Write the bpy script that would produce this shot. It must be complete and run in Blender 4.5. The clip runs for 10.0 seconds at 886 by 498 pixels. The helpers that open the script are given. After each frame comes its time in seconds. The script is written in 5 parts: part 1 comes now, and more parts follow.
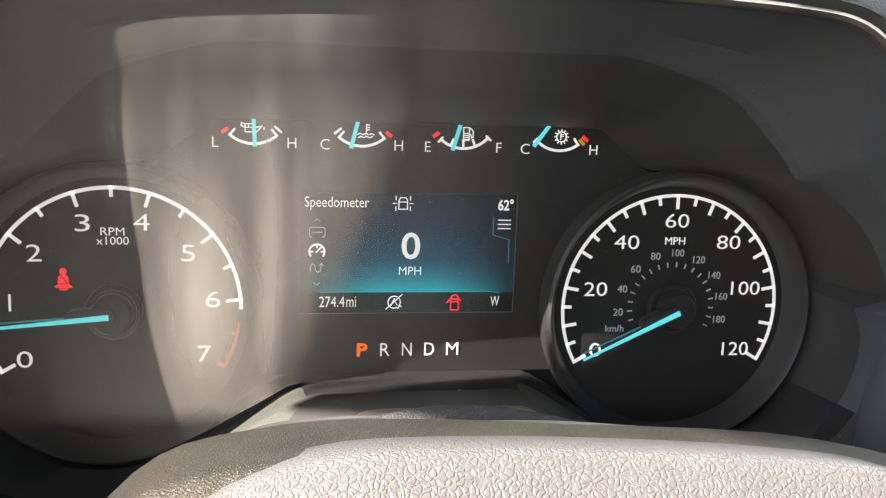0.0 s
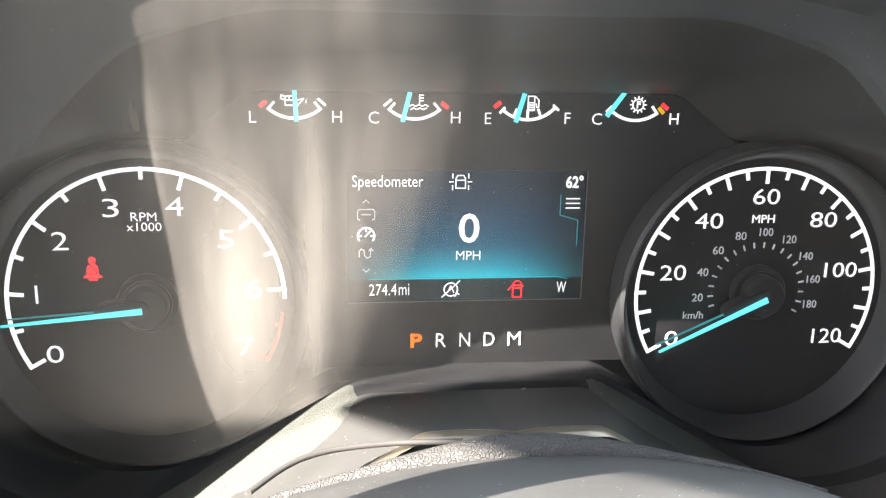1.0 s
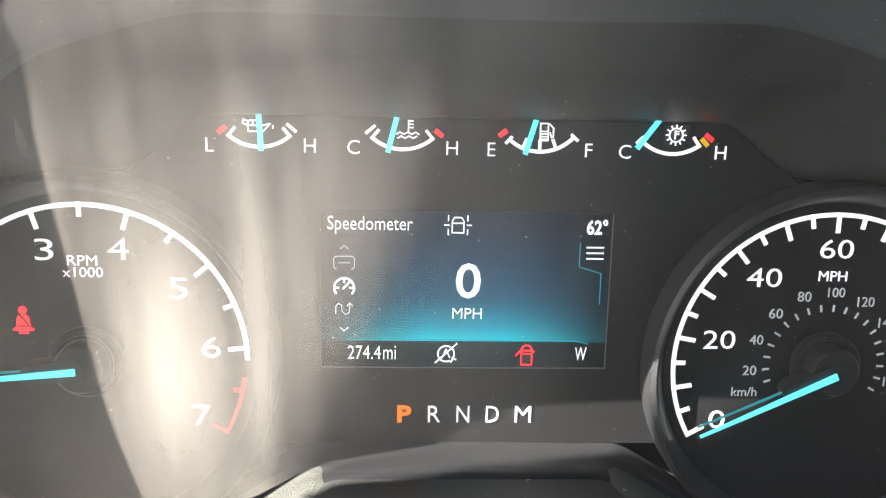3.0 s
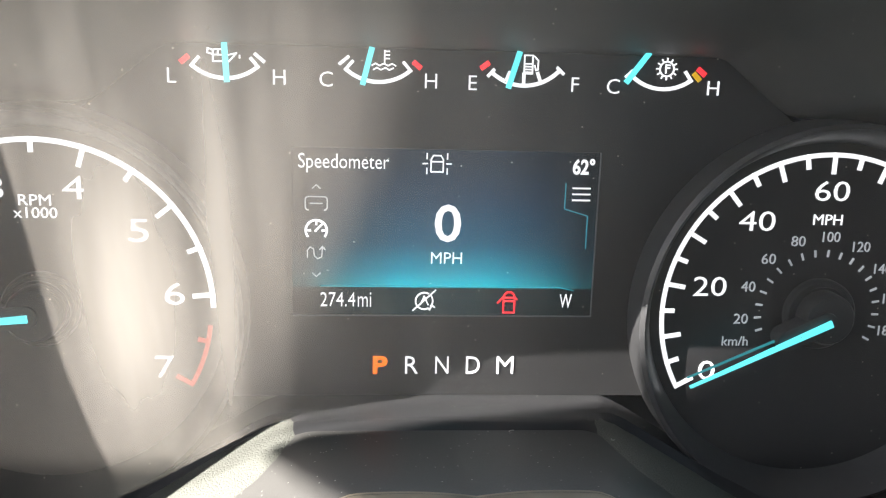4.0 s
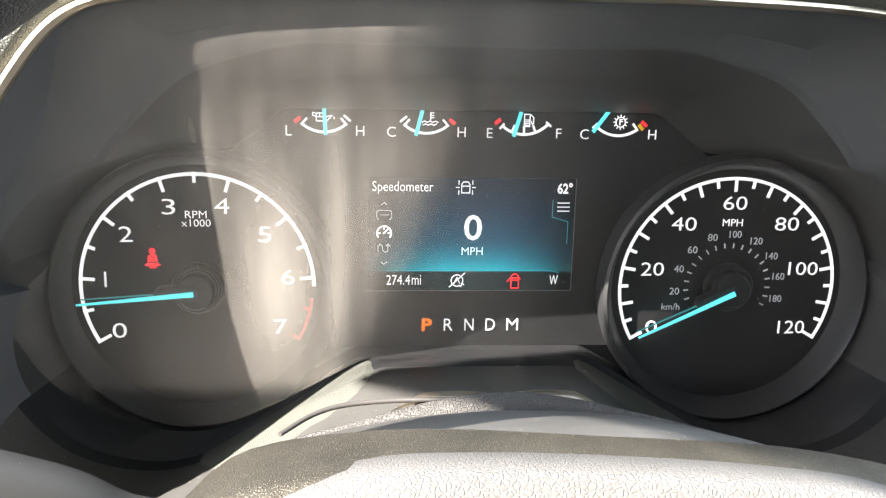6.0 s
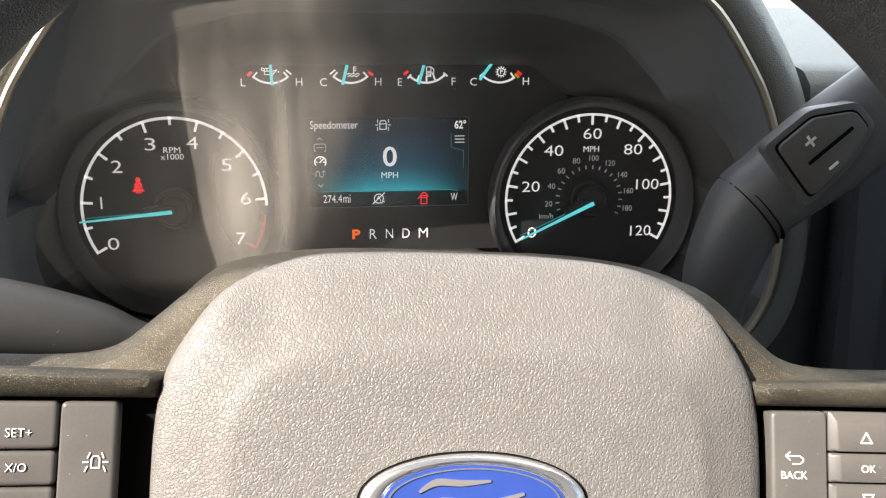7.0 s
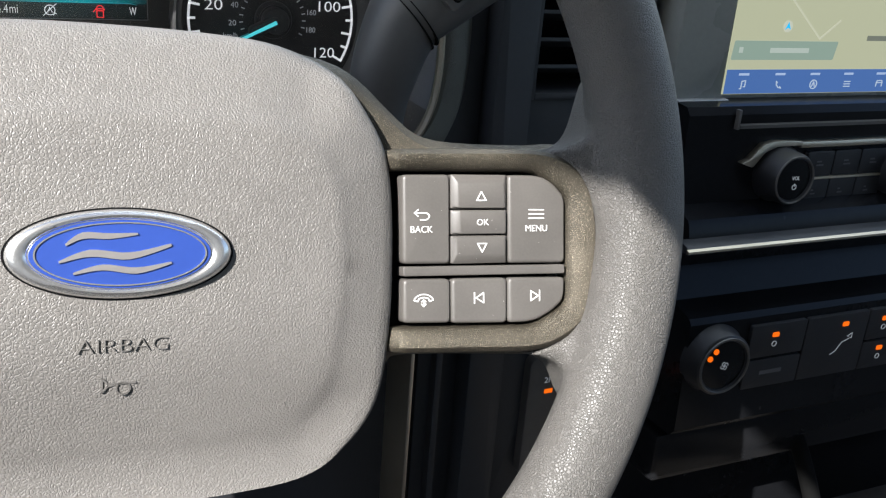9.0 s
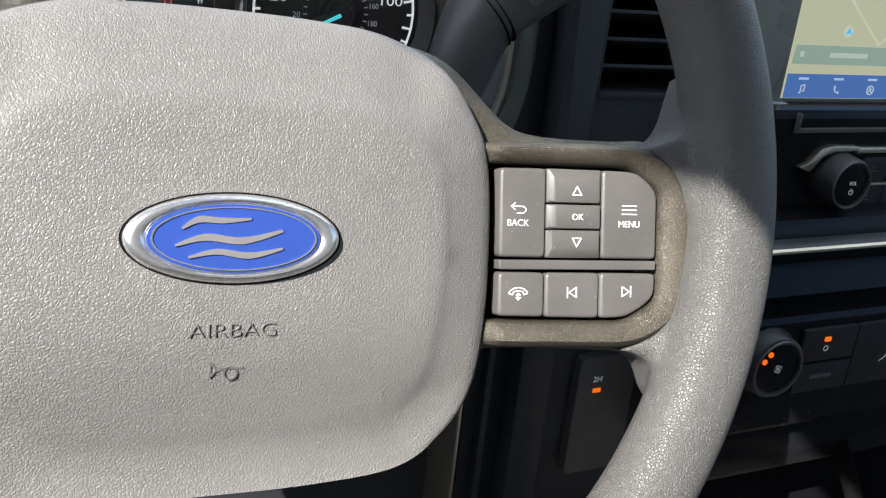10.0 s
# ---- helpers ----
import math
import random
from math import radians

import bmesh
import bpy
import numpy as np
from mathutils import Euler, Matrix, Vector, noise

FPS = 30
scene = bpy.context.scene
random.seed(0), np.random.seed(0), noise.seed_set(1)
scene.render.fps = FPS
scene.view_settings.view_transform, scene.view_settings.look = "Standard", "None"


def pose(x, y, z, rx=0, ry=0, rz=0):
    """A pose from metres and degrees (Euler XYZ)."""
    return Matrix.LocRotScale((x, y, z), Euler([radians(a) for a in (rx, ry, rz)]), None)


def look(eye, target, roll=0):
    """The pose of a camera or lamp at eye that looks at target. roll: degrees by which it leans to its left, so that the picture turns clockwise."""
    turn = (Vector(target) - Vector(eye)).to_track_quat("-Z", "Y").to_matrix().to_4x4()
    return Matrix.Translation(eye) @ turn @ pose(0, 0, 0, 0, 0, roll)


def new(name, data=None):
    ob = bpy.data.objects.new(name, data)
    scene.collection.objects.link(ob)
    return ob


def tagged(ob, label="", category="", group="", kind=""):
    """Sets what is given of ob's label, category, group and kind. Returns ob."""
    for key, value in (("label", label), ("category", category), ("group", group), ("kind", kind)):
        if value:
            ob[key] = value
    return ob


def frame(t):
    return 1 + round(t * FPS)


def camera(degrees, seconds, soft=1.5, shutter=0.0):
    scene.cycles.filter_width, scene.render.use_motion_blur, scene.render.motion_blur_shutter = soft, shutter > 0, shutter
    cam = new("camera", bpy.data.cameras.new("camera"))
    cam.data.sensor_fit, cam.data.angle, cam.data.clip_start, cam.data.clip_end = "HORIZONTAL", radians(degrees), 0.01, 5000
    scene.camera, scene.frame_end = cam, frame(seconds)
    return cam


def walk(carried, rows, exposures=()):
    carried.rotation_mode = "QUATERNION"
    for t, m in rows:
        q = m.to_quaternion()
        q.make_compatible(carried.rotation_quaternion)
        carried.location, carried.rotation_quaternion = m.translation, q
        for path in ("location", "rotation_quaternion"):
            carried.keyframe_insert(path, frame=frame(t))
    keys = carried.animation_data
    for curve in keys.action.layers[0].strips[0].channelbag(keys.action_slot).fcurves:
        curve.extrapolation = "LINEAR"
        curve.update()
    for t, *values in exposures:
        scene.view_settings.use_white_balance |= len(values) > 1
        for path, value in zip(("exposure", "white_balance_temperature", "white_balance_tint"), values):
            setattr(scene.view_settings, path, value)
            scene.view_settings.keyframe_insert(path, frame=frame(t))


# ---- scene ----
cam = camera(51.0, 10.0, soft=1.2)
PATH = [
    (0, (-0.054, -0.38, 1.365), (0.295, 1.562, 1.04), 1.9),
    (0.5, (-0.055, -0.357, 1.377), (0.24, 1.569, 0.928), 1.1),
    (1, (-0.054, -0.339, 1.381), (0.2, 1.584, 0.891), 1.2),
    (1.5, (-0.046, -0.325, 1.379), (0.19, 1.607, 0.919), 0.7),
    (2, (-0.039, -0.316, 1.372), (0.15, 1.634, 0.969), 1.0),
    (2.2, (-0.04, -0.305, 1.376), (0.142, 1.646, 0.978), 1.0),
    (3.3, (-0.019, -0.279, 1.369), (0.071, 1.674, 0.948), 1.4),
    (3.5, (-0.022, -0.275, 1.364), (0.113, 1.677, 0.949), 1.7),
    (4, (-0.023, -0.271, 1.357), (0.137, 1.672, 0.911), 1.7),
    (4.5, (-0.023, -0.27, 1.357), (0.143, 1.669, 0.896), 1.6),
    (5, (-0.024, -0.281, 1.363), (0.147, 1.656, 0.894), 1.5),
    (5.5, (-0.031, -0.331, 1.38), (0.138, 1.603, 0.896), 1.5),
    (5.7, (-0.041, -0.356, 1.384), (0.129, 1.579, 0.909), 1.4),
    (6.8, (-0.052, -0.499, 1.395), (0.156, 1.435, 0.93), 0.5),
    (7, (-0.043, -0.52, 1.381), (0.231, 1.399, 0.89), 0.4),
    (7.2, (-0.031, -0.537, 1.37), (0.372, 1.346, 0.828), 0.7),
    (7.5, (-0.018, -0.55, 1.358), (0.508, 1.263, 0.698), 0.6),
    (8, (-0.015, -0.562, 1.352), (0.633, 1.187, 0.629), 1.7),
    (8.5, (-0.018, -0.564, 1.356), (0.744, 1.139, 0.636), 3.5),
    (9, (-0.023, -0.562, 1.355), (0.776, 1.126, 0.639), 4.6),
    (9.5, (-0.031, -0.561, 1.351), (0.779, 1.124, 0.641), 5.2),
    (10, (-0.056, -0.549, 1.349), (0.747, 1.138, 0.636), 6.0),
]
EXPOSURES = [(0.0, 1.85, 6700, 13), (0.5, 2.3, 6600, 13), (1.0, 2.65, 6500, 12), (2.2, 2.7, 6400, 11), (4.0, 2.52, 6350, 11), (5.0, 2.5, 6350, 11), (5.5, 2.78, 6400, 11), (6.2, 2.2, 6600, 12), (6.8, 1.95, 6800, 13), (7.0, 1.66, 6850, 13), (7.5, 1.34, 6700, 12), (8.2, 1.38, 6200, 10), (9.0, 1.5, 6200, 10), (10.0, 1.45, 6150, 10)]
walk(cam, [(t, look(eye, target, roll)) for t, eye, target, roll in PATH], EXPOSURES)

# ---- world ----
SUN = Vector((-0.81 * math.cos(radians(38)), -0.58 * math.cos(radians(38)), math.sin(radians(38)))).normalized()  # behind the driver, on the open door side
world = bpy.data.worlds.new("sky")
scene.world = world
world.use_nodes = True
wn = world.node_tree.nodes
sky = wn.new("ShaderNodeTexSky")
sky.sky_type, sky.sun_disc = "NISHITA", False
sky.sun_elevation, sky.sun_rotation = radians(38), math.atan2(SUN.x, SUN.y)
wn["Background"].inputs["Strength"].default_value = 0.095
world.node_tree.links.new(sky.outputs[0], wn["Background"].inputs["Color"])
sun = new("sun", bpy.data.lights.new("sun", "SUN"))
sun.data.energy, sun.data.angle, sun.data.color = 5.0, radians(0.4), (1.0, 0.95, 0.88)
sun.matrix_world = look(SUN * 5, (0, 0, 0))
# bright sky in the windscreen's opening
glass = new("windscreen_light", bpy.data.lights.new("windscreen_light", "AREA"))
glass.data.shape, glass.data.size, glass.data.size_y = "RECTANGLE", 1.8, 1.05
glass.data.energy, glass.data.color = 5.5, (0.88, 0.97, 1.0)
glass.matrix_world = look((0.32, 0.20, 1.72), (0.1, -0.42, 1.05))


# ---- materials ----
def material(name, color, rough=0.5, metal=0.0, vary=0.12, scale=60.0, bump=0.0, bump_scale=900.0, dist=0.0004, emit=None, power=0.0,
             coat=0.0, kind="noise", spec=0.5, specks=0.0, speck_scale=330, speck_tone=(0.62, 0.6, 0.55)):
    """A surface with a two-scale variation of its colour and a fine relief."""
    m = bpy.data.materials.new(name)
    m.use_nodes = True
    n, l = m.node_tree.nodes, m.node_tree.links
    b = n["Principled BSDF"]
    b.inputs["Roughness"].default_value, b.inputs["Metallic"].default_value = rough, metal
    b.inputs["Coat Weight"].default_value = coat
    b.inputs["Specular IOR Level"].default_value = spec
    at = n.new("ShaderNodeTexCoord")
    big, small = n.new("ShaderNodeTexNoise"), n.new("ShaderNodeTexNoise")
    big.inputs["Scale"].default_value, small.inputs["Scale"].default_value = scale * 0.25, scale * 6
    big.inputs["Detail"].default_value = small.inputs["Detail"].default_value = 4
    add = n.new("ShaderNodeMath")
    add.operation = "MULTIPLY_ADD"
    l.new(at.outputs["Object"], big.inputs["Vector"]), l.new(at.outputs["Object"], small.inputs["Vector"])
    l.new(small.outputs["Fac"], add.inputs[0])
    add.inputs[1].default_value = 0.5
    l.new(big.outputs["Fac"], add.inputs[2])
    ramp = n.new("ShaderNodeMapRange")
    ramp.inputs["From Min"].default_value, ramp.inputs["From Max"].default_value = 0.45, 1.05
    ramp.inputs["To Min"].default_value, ramp.inputs["To Max"].default_value = 1 - vary, 1 + vary
    l.new(add.outputs[0], ramp.inputs["Value"])
    mul = n.new("ShaderNodeVectorMath")
    mul.operation = "SCALE"
    mul.inputs[0].default_value = color
    l.new(ramp.outputs[0], mul.inputs["Scale"])
    tone = mul.outputs[0]
    if specks:  # settled dust grains and lint
        grain, near, blend = n.new("ShaderNodeTexVoronoi"), n.new("ShaderNodeMath"), n.new("ShaderNodeMix")
        grain.inputs["Scale"].default_value = speck_scale
        near.operation, blend.data_type = "LESS_THAN", "RGBA"
        near.inputs[1].default_value = specks
        l.new(at.outputs["Object"], grain.inputs["Vector"]), l.new(grain.outputs["Distance"], near.inputs[0])
        l.new(near.outputs[0], blend.inputs["Factor"]), l.new(tone, blend.inputs["A"])
        blend.inputs["B"].default_value = (*speck_tone, 1)
        tone = blend.outputs["Result"]
    l.new(tone, b.inputs["Base Color"])
    rr = n.new("ShaderNodeMapRange")
    rr.inputs["To Min"].default_value, rr.inputs["To Max"].default_value = max(0.02, rough - 0.08), min(1, rough + 0.08)
    l.new(big.outputs["Fac"], rr.inputs["Value"]), l.new(rr.outputs[0], b.inputs["Roughness"])
    if bump:
        tex = n.new("ShaderNodeTexVoronoi" if kind == "leather" else "ShaderNodeTexNoise")
        tex.inputs["Scale"].default_value = bump_scale
        vec = at.outputs["Object"]
        if kind == "leather":
            tex.feature = "DISTANCE_TO_EDGE"
            wob = n.new("ShaderNodeTexNoise")
            wob.inputs["Scale"].default_value = bump_scale * 0.7
            mix = n.new("ShaderNodeVectorMath")
            mix.operation = "MULTIPLY_ADD"
            mix.inputs[1].default_value = (1.2 / bump_scale,) * 3
            l.new(wob.outputs["Color"], mix.inputs[0]), l.new(vec, mix.inputs[2]), l.new(vec, wob.inputs["Vector"])
            vec = mix.outputs[0]
            cap = n.new("ShaderNodeMapRange")
            cap.interpolation_type = "SMOOTHSTEP"
            cap.inputs["From Max"].default_value = 0.22
            l.new(tex.outputs["Distance"], cap.inputs["Value"])
            out = cap.outputs[0]
        else:
            tex.inputs["Detail"].default_value = 3
            out = tex.outputs["Fac"]
        l.new(vec, tex.inputs["Vector"])
        bp = n.new("ShaderNodeBump")
        bp.inputs["Strength"].default_value, bp.inputs["Distance"].default_value = bump, dist
        l.new(out, bp.inputs["Height"]), l.new(bp.outputs[0], b.inputs["Normal"])
    if emit:
        b.inputs["Emission Color"].default_value, b.inputs["Emission Strength"].default_value = (*emit, 1), power
    return m


LEATHER = material("grained wheel cover", (0.157, 0.148, 0.137), 0.45, bump=1.0, bump_scale=850, dist=0.00014, kind="leather", scale=25, spec=0.55, specks=0.015)
RIMSKIN = material("grained rim skin", (0.104, 0.098, 0.09), 0.46, bump=1.0, bump_scale=900, dist=0.0003, kind="leather", scale=25, spec=0.55)
DASH = material("soft dash plastic", (0.16, 0.162, 0.14), 0.45, bump=0.9, bump_scale=900, dist=0.0002, kind="leather", scale=20)
BEZEL = material("matt dark bezel plastic", (0.03, 0.032, 0.036), 0.5, bump=0.15, bump_scale=2500, dist=0.0002)
UPPER = material("smooth grey hood lining", (0.15, 0.156, 0.166), 0.5, vary=0.08, scale=60, bump=0.15, bump_scale=2200, dist=0.0002, specks=0.05)
LINER = material("grey dusty ledge plastic", (0.092, 0.089, 0.083), 0.48, vary=0.2, scale=120, bump=0.3, bump_scale=2200, dist=0.0003, specks=0.07)
MASK = material("satin cluster mask", (0.08, 0.079, 0.077), 0.42, bump=0.08, bump_scale=2500, dist=0.0001)
FACE = material("matt black gauge face", (0.022, 0.022, 0.022), 0.5)
# lip darker than the mask: its shade is put into the colour
SHADED_LIP = material("satin lip plastic darkened for shade", (0.032, 0.032, 0.033), 0.45, bump=0.08, bump_scale=2500, dist=0.0001)
DIALFACE = material("matt charcoal dial face", (0.018, 0.017, 0.018), 0.5)
RING = material("satin dark ring", (0.06, 0.06, 0.061), 0.42)
HUB = material("satin black hub", (0.03, 0.03, 0.031), 0.4)
EDGE = material("grey glass edge", (0.16, 0.17, 0.18), 0.4)
GLOSS = material("gloss black panel", (0.009, 0.0095, 0.011), 0.24, vary=0.3, spec=0.15)
BLACK = material("deep black gap", (0.004, 0.004, 0.004), 0.9, spec=0.1)
CHROME = material("satin silver trim", (0.66, 0.59, 0.47), 0.42, metal=1.0, vary=0.05)
BRIGHT = material("polished chrome", (0.75, 0.74, 0.73), 0.26, metal=0.9, vary=0.03)
POD = material("metallic bronze-grey paint", (0.078, 0.068, 0.051), 0.42, metal=0.55, vary=0.35, scale=200, bump=1.0, bump_scale=2600, dist=0.0004, specks=0.2, speck_scale=1900, speck_tone=(0.42, 0.365, 0.265))
KEY = material("dark grey button plastic", (0.096, 0.089, 0.082), 0.42, vary=0.15, scale=200, bump=0.1, bump_scale=4000, dist=0.0001, specks=0.035)
KNOB = material("soft black knob", (0.02, 0.02, 0.022), 0.45, spec=0.4)
CONSOLE = material("dark console plastic", (0.11, 0.098, 0.086), 0.6, scale=30, vary=0.25)
FAINT = material("faint unlit print", (0.1, 0.1, 0.105), 0.5, vary=0.05)
# stalk plastic darkened, lever plastic lightened: shade and skylight put into the tones
STALK_SHADED = material("smooth charcoal stalk plastic darkened for shade", (0.038, 0.038, 0.037), 0.5, bump=0.1, bump_scale=3000, dist=0.0001, spec=0.25, specks=0.04)
SHIFT_LIT = material("satin grey lever plastic lightened for skylight", (0.092, 0.091, 0.09), 0.42, bump=0.1, bump_scale=3000, dist=0.0001)
BLUE = material("blue enamel", (0.026, 0.058, 0.26), 0.25, coat=0.6, vary=0.05)
WHITE = material("white backlit print", (0.8, 0.8, 0.8), 0.5, vary=0.02, emit=(1, 1, 1), power=0.2)
DIM = material("dim grey print", (0.45, 0.46, 0.47), 0.5, vary=0.02, emit=(0.8, 0.85, 0.9), power=0.06)
RED = material("red warning print", (0.5, 0.03, 0.02), 0.5, vary=0.02, emit=(1, 0.02, 0.03), power=0.38)
REDLINE = material("dull red print", (0.5, 0.06, 0.04), 0.5, vary=0.02, emit=(1, 0.1, 0.05), power=0.05)
ORANGE = material("orange lamp", (0.4, 0.05, 0.003), 0.5, vary=0.02, emit=(1, 0.16, 0.0), power=0.34)
YELLOW = material("yellow print", (0.6, 0.4, 0.02), 0.5, vary=0.02, emit=(1, 0.6, 0.02), power=0.1)
CYAN = material("cyan lit pointer", (0.15, 0.6, 0.62), 0.4, vary=0.02, emit=(0.1, 0.75, 0.8), power=0.26)
CYANDIM = material("dim cyan reflection strip", (0.05, 0.25, 0.27), 0.4, vary=0.02, emit=(0.05, 0.5, 0.55), power=0.06)
CYANLINE = material("thin cyan screen line", (0.03, 0.2, 0.24), 0.4, vary=0.02, emit=(0.0, 0.5, 0.6), power=0.1)
PRINT = material("white button print", (0.75, 0.74, 0.72), 0.5, vary=0.02)


# ---- builders ----
def mesh_of(bm, name):
    me = bpy.data.meshes.new(name)
    bm.normal_update()
    bm.to_mesh(me)
    bm.free()
    return me


def part(name, bm, mat, parent=None, label="", smooth=40):
    """Links a bmesh, or a mesh, as one object under a thing or a part."""
    me = bm if isinstance(bm, bpy.types.Mesh) else mesh_of(bm, name)
    if mat is not None and not me.materials:
        me.materials.append(mat)
    if smooth and not isinstance(bm, bpy.types.Mesh):
        me.set_sharp_from_angle(angle=radians(smooth))
        me.polygons.foreach_set("use_smooth", [True] * len(me.polygons))
    ob = new(name, me)
    if parent is not None:
        ob.parent = parent
    if label:
        tagged(ob, label)
    return ob


def thing(name, label, category, group="", kind="", at=None):
    return tagged(new(name), label, category, group, kind) if at is None else placed(tagged(new(name), label, category, group, kind), at)


def placed(ob, m):
    ob.matrix_world = m
    return ob


def loft(loops, cap_first=False, cap_last=False, closed=True):
    """A skin over loops of points, all of one length."""
    bm = bmesh.new()
    rows = [[bm.verts.new(p) for p in loop] for loop in loops]
    k = len(rows[0])
    for a, b in zip(rows, rows[1:]):
        for i in range(k if closed else k - 1):
            j = (i + 1) % k
            bm.faces.new((a[i], a[j], b[j], b[i]))
    if cap_first:
        bm.faces.new(rows[0][::-1])
    if cap_last:
        bm.faces.new(rows[-1])
    bmesh.ops.recalc_face_normals(bm, faces=bm.faces)
    return bm


def slab(outline, low, high, bevel=0.0, place=None, segments=2):
    """A plate over an outline of (a, b), from low to high along the third axis, its top edge bevelled."""
    bm = bmesh.new()
    put = place or (lambda a, b, c: (a, b, c))
    bot = [bm.verts.new((a, b, low)) for a, b in outline]
    top = [bm.verts.new((a, b, high)) for a, b in outline]
    k = len(outline)
    for i in range(k):
        bm.faces.new((bot[i], bot[(i + 1) % k], top[(i + 1) % k], top[i]))
    bm.faces.new(bot[::-1])
    lid = bm.faces.new(top)
    bmesh.ops.recalc_face_normals(bm, faces=bm.faces)
    if bevel:
        bmesh.ops.bevel(bm, geom=list(lid.edges), offset=bevel, segments=segments, profile=0.6, affect="EDGES", clamp_overlap=True)
    for v in bm.verts:
        v.co = put(*v.co)
    bmesh.ops.recalc_face_normals(bm, faces=bm.faces)
    return bm


def wall_xz(a, b, c):
    """Plate coordinates on the dash: a to the right, b up, c towards the driver."""
    return (a, -c, b)


def smooth_line(points, steps=6, closed=False):
    """Points along a Catmull-Rom curve through the points given."""
    p = [Vector(q) for q in points]
    k = len(p)
    out = []
    for i in range(k if closed else k - 1):
        a, b, c, d = (p[(i + o) % k] if closed else p[min(max(i + o, 0), k - 1)] for o in (-1, 0, 1, 2))
        for s in range(steps):
            t = s / steps
            out.append(0.5 * (2 * b + (c - a) * t + (2 * a - 5 * b + 4 * c - d) * t * t + (3 * b - a - 3 * c + d) * t ** 3))
    if not closed:
        out.append(p[-1])
    return out


def tube(points, radii, sides=16, normal=(0, 0, 1)):
    """A pipe through points with a radius, or (across, through) radii, at each."""
    p = [Vector(q) for q in points]
    loops = []
    for i, c in enumerate(p):
        d = (p[min(i + 1, len(p) - 1)] - p[max(i - 1, 0)]).normalized()
        side = d.cross(Vector(normal)).normalized()
        up = side.cross(d)
        r = radii[i] if isinstance(radii, (list, tuple)) else radii
        ra, rb = r if isinstance(r, (list, tuple)) else (r, r)
        loops.append([c + side * (ra * math.cos(2 * math.pi * k / sides)) + up * (rb * math.sin(2 * math.pi * k / sides)) for k in range(sides)])
    return loft(loops, True, True)


def text_mesh(words, size, depth=0.0002, squeeze=1.0, bold=0.0):
    """The words as a mesh about their middle, in the plane of a and b, c towards the viewer."""
    cu = bpy.data.curves.new("words", "FONT")
    cu.body, cu.size, cu.extrude, cu.align_x, cu.align_y = words, size, depth, "CENTER", "CENTER"
    cu.offset = bold - size * 0.008
    cu.resolution_u = 3
    ob = new("words", cu)
    me = bpy.data.meshes.new_from_object(ob.evaluated_get(bpy.context.evaluated_depsgraph_get()))
    bpy.data.objects.remove(ob)
    bpy.data.curves.remove(cu)
    xs, ys = [v.co.x for v in me.vertices], [v.co.y for v in me.vertices]
    mid = Vector(((min(xs) + max(xs)) / 2, (min(ys) + max(ys)) / 2, 0))
    for v in me.vertices:
        v.co = ((v.co.x - mid.x) * squeeze, v.co.y - mid.y, v.co.z)
    me.materials.clear()
    bm = bmesh.new()
    bm.from_mesh(me)
    bmesh.ops.remove_doubles(bm, verts=bm.verts, dist=1e-6)
    bm.to_mesh(me)
    bm.free()
    return me


def print_on(name, words, size, mat, parent, at, squeeze=1.0, bold=0.0, label=""):
    me = text_mesh(words, size, squeeze=squeeze, bold=bold)
    ob = part(name, me, mat, parent, label)
    ob.matrix_local = at
    return ob


def print_box(name, words, wide, high, mat, parent, at, bold=0.0, label=""):
    """Print drawn to a width and a height; a width of None keeps the letters' own proportions."""
    me = text_mesh(words, high / 0.72, bold=bold)
    xs, ys = [v.co.x for v in me.vertices], [v.co.y for v in me.vertices]
    fy = high / (max(ys) - min(ys))
    fx = wide / (max(xs) - min(xs)) if wide else fy
    for v in me.vertices:
        v.co.x, v.co.y = v.co.x * fx, v.co.y * fy
    ob = part(name, me, mat, parent, label)
    ob.matrix_local = at
    return ob


def on_dash(x, z, y=-0.0006, turn=0.0):
    """The pose of print on an upright face that looks at the driver."""
    return pose(x, y, z, 90, 0, 0) @ pose(0, 0, 0, 0, 0, turn)


def strokes(lines, width, low=0.0, high=0.0004, closed=False):
    """Thin raised lines in the plane of a and b: each line a list of points."""
    bm = bmesh.new()
    for line in lines:
        p = [Vector((a, b, 0)) for a, b in line]
        for s, e in zip(p, p[1:]):
            d = (e - s).normalized() * width / 2
            w = Vector((-d.y, d.x, 0))
            quad = [s - d * 0.6 - w, e + d * 0.6 - w, e + d * 0.6 + w, s - d * 0.6 + w]
            lo = [bm.verts.new((q.x, q.y, low)) for q in quad]
            hi = [bm.verts.new((q.x, q.y, high)) for q in quad]
            bm.faces.new(hi), bm.faces.new(lo[::-1])
            for i in range(4):
                bm.faces.new((lo[i], lo[(i + 1) % 4], hi[(i + 1) % 4], hi[i]))
    return bm


def arc_points(cx, cy, r, a0, a1, k=24):
    return [(cx + r * math.cos(radians(a0 + (a1 - a0) * i / k)), cy + r * math.sin(radians(a0 + (a1 - a0) * i / k))) for i in range(k + 1)]


def arc_band(cx, cy, r0, r1, a0, a1, k=40, low=0.0, high=0.0003):
    inner, outer = arc_points(cx, cy, r0, a0, a1, k), arc_points(cx, cy, r1, a0, a1, k)
    return slab(outer + inner[::-1], low, high)


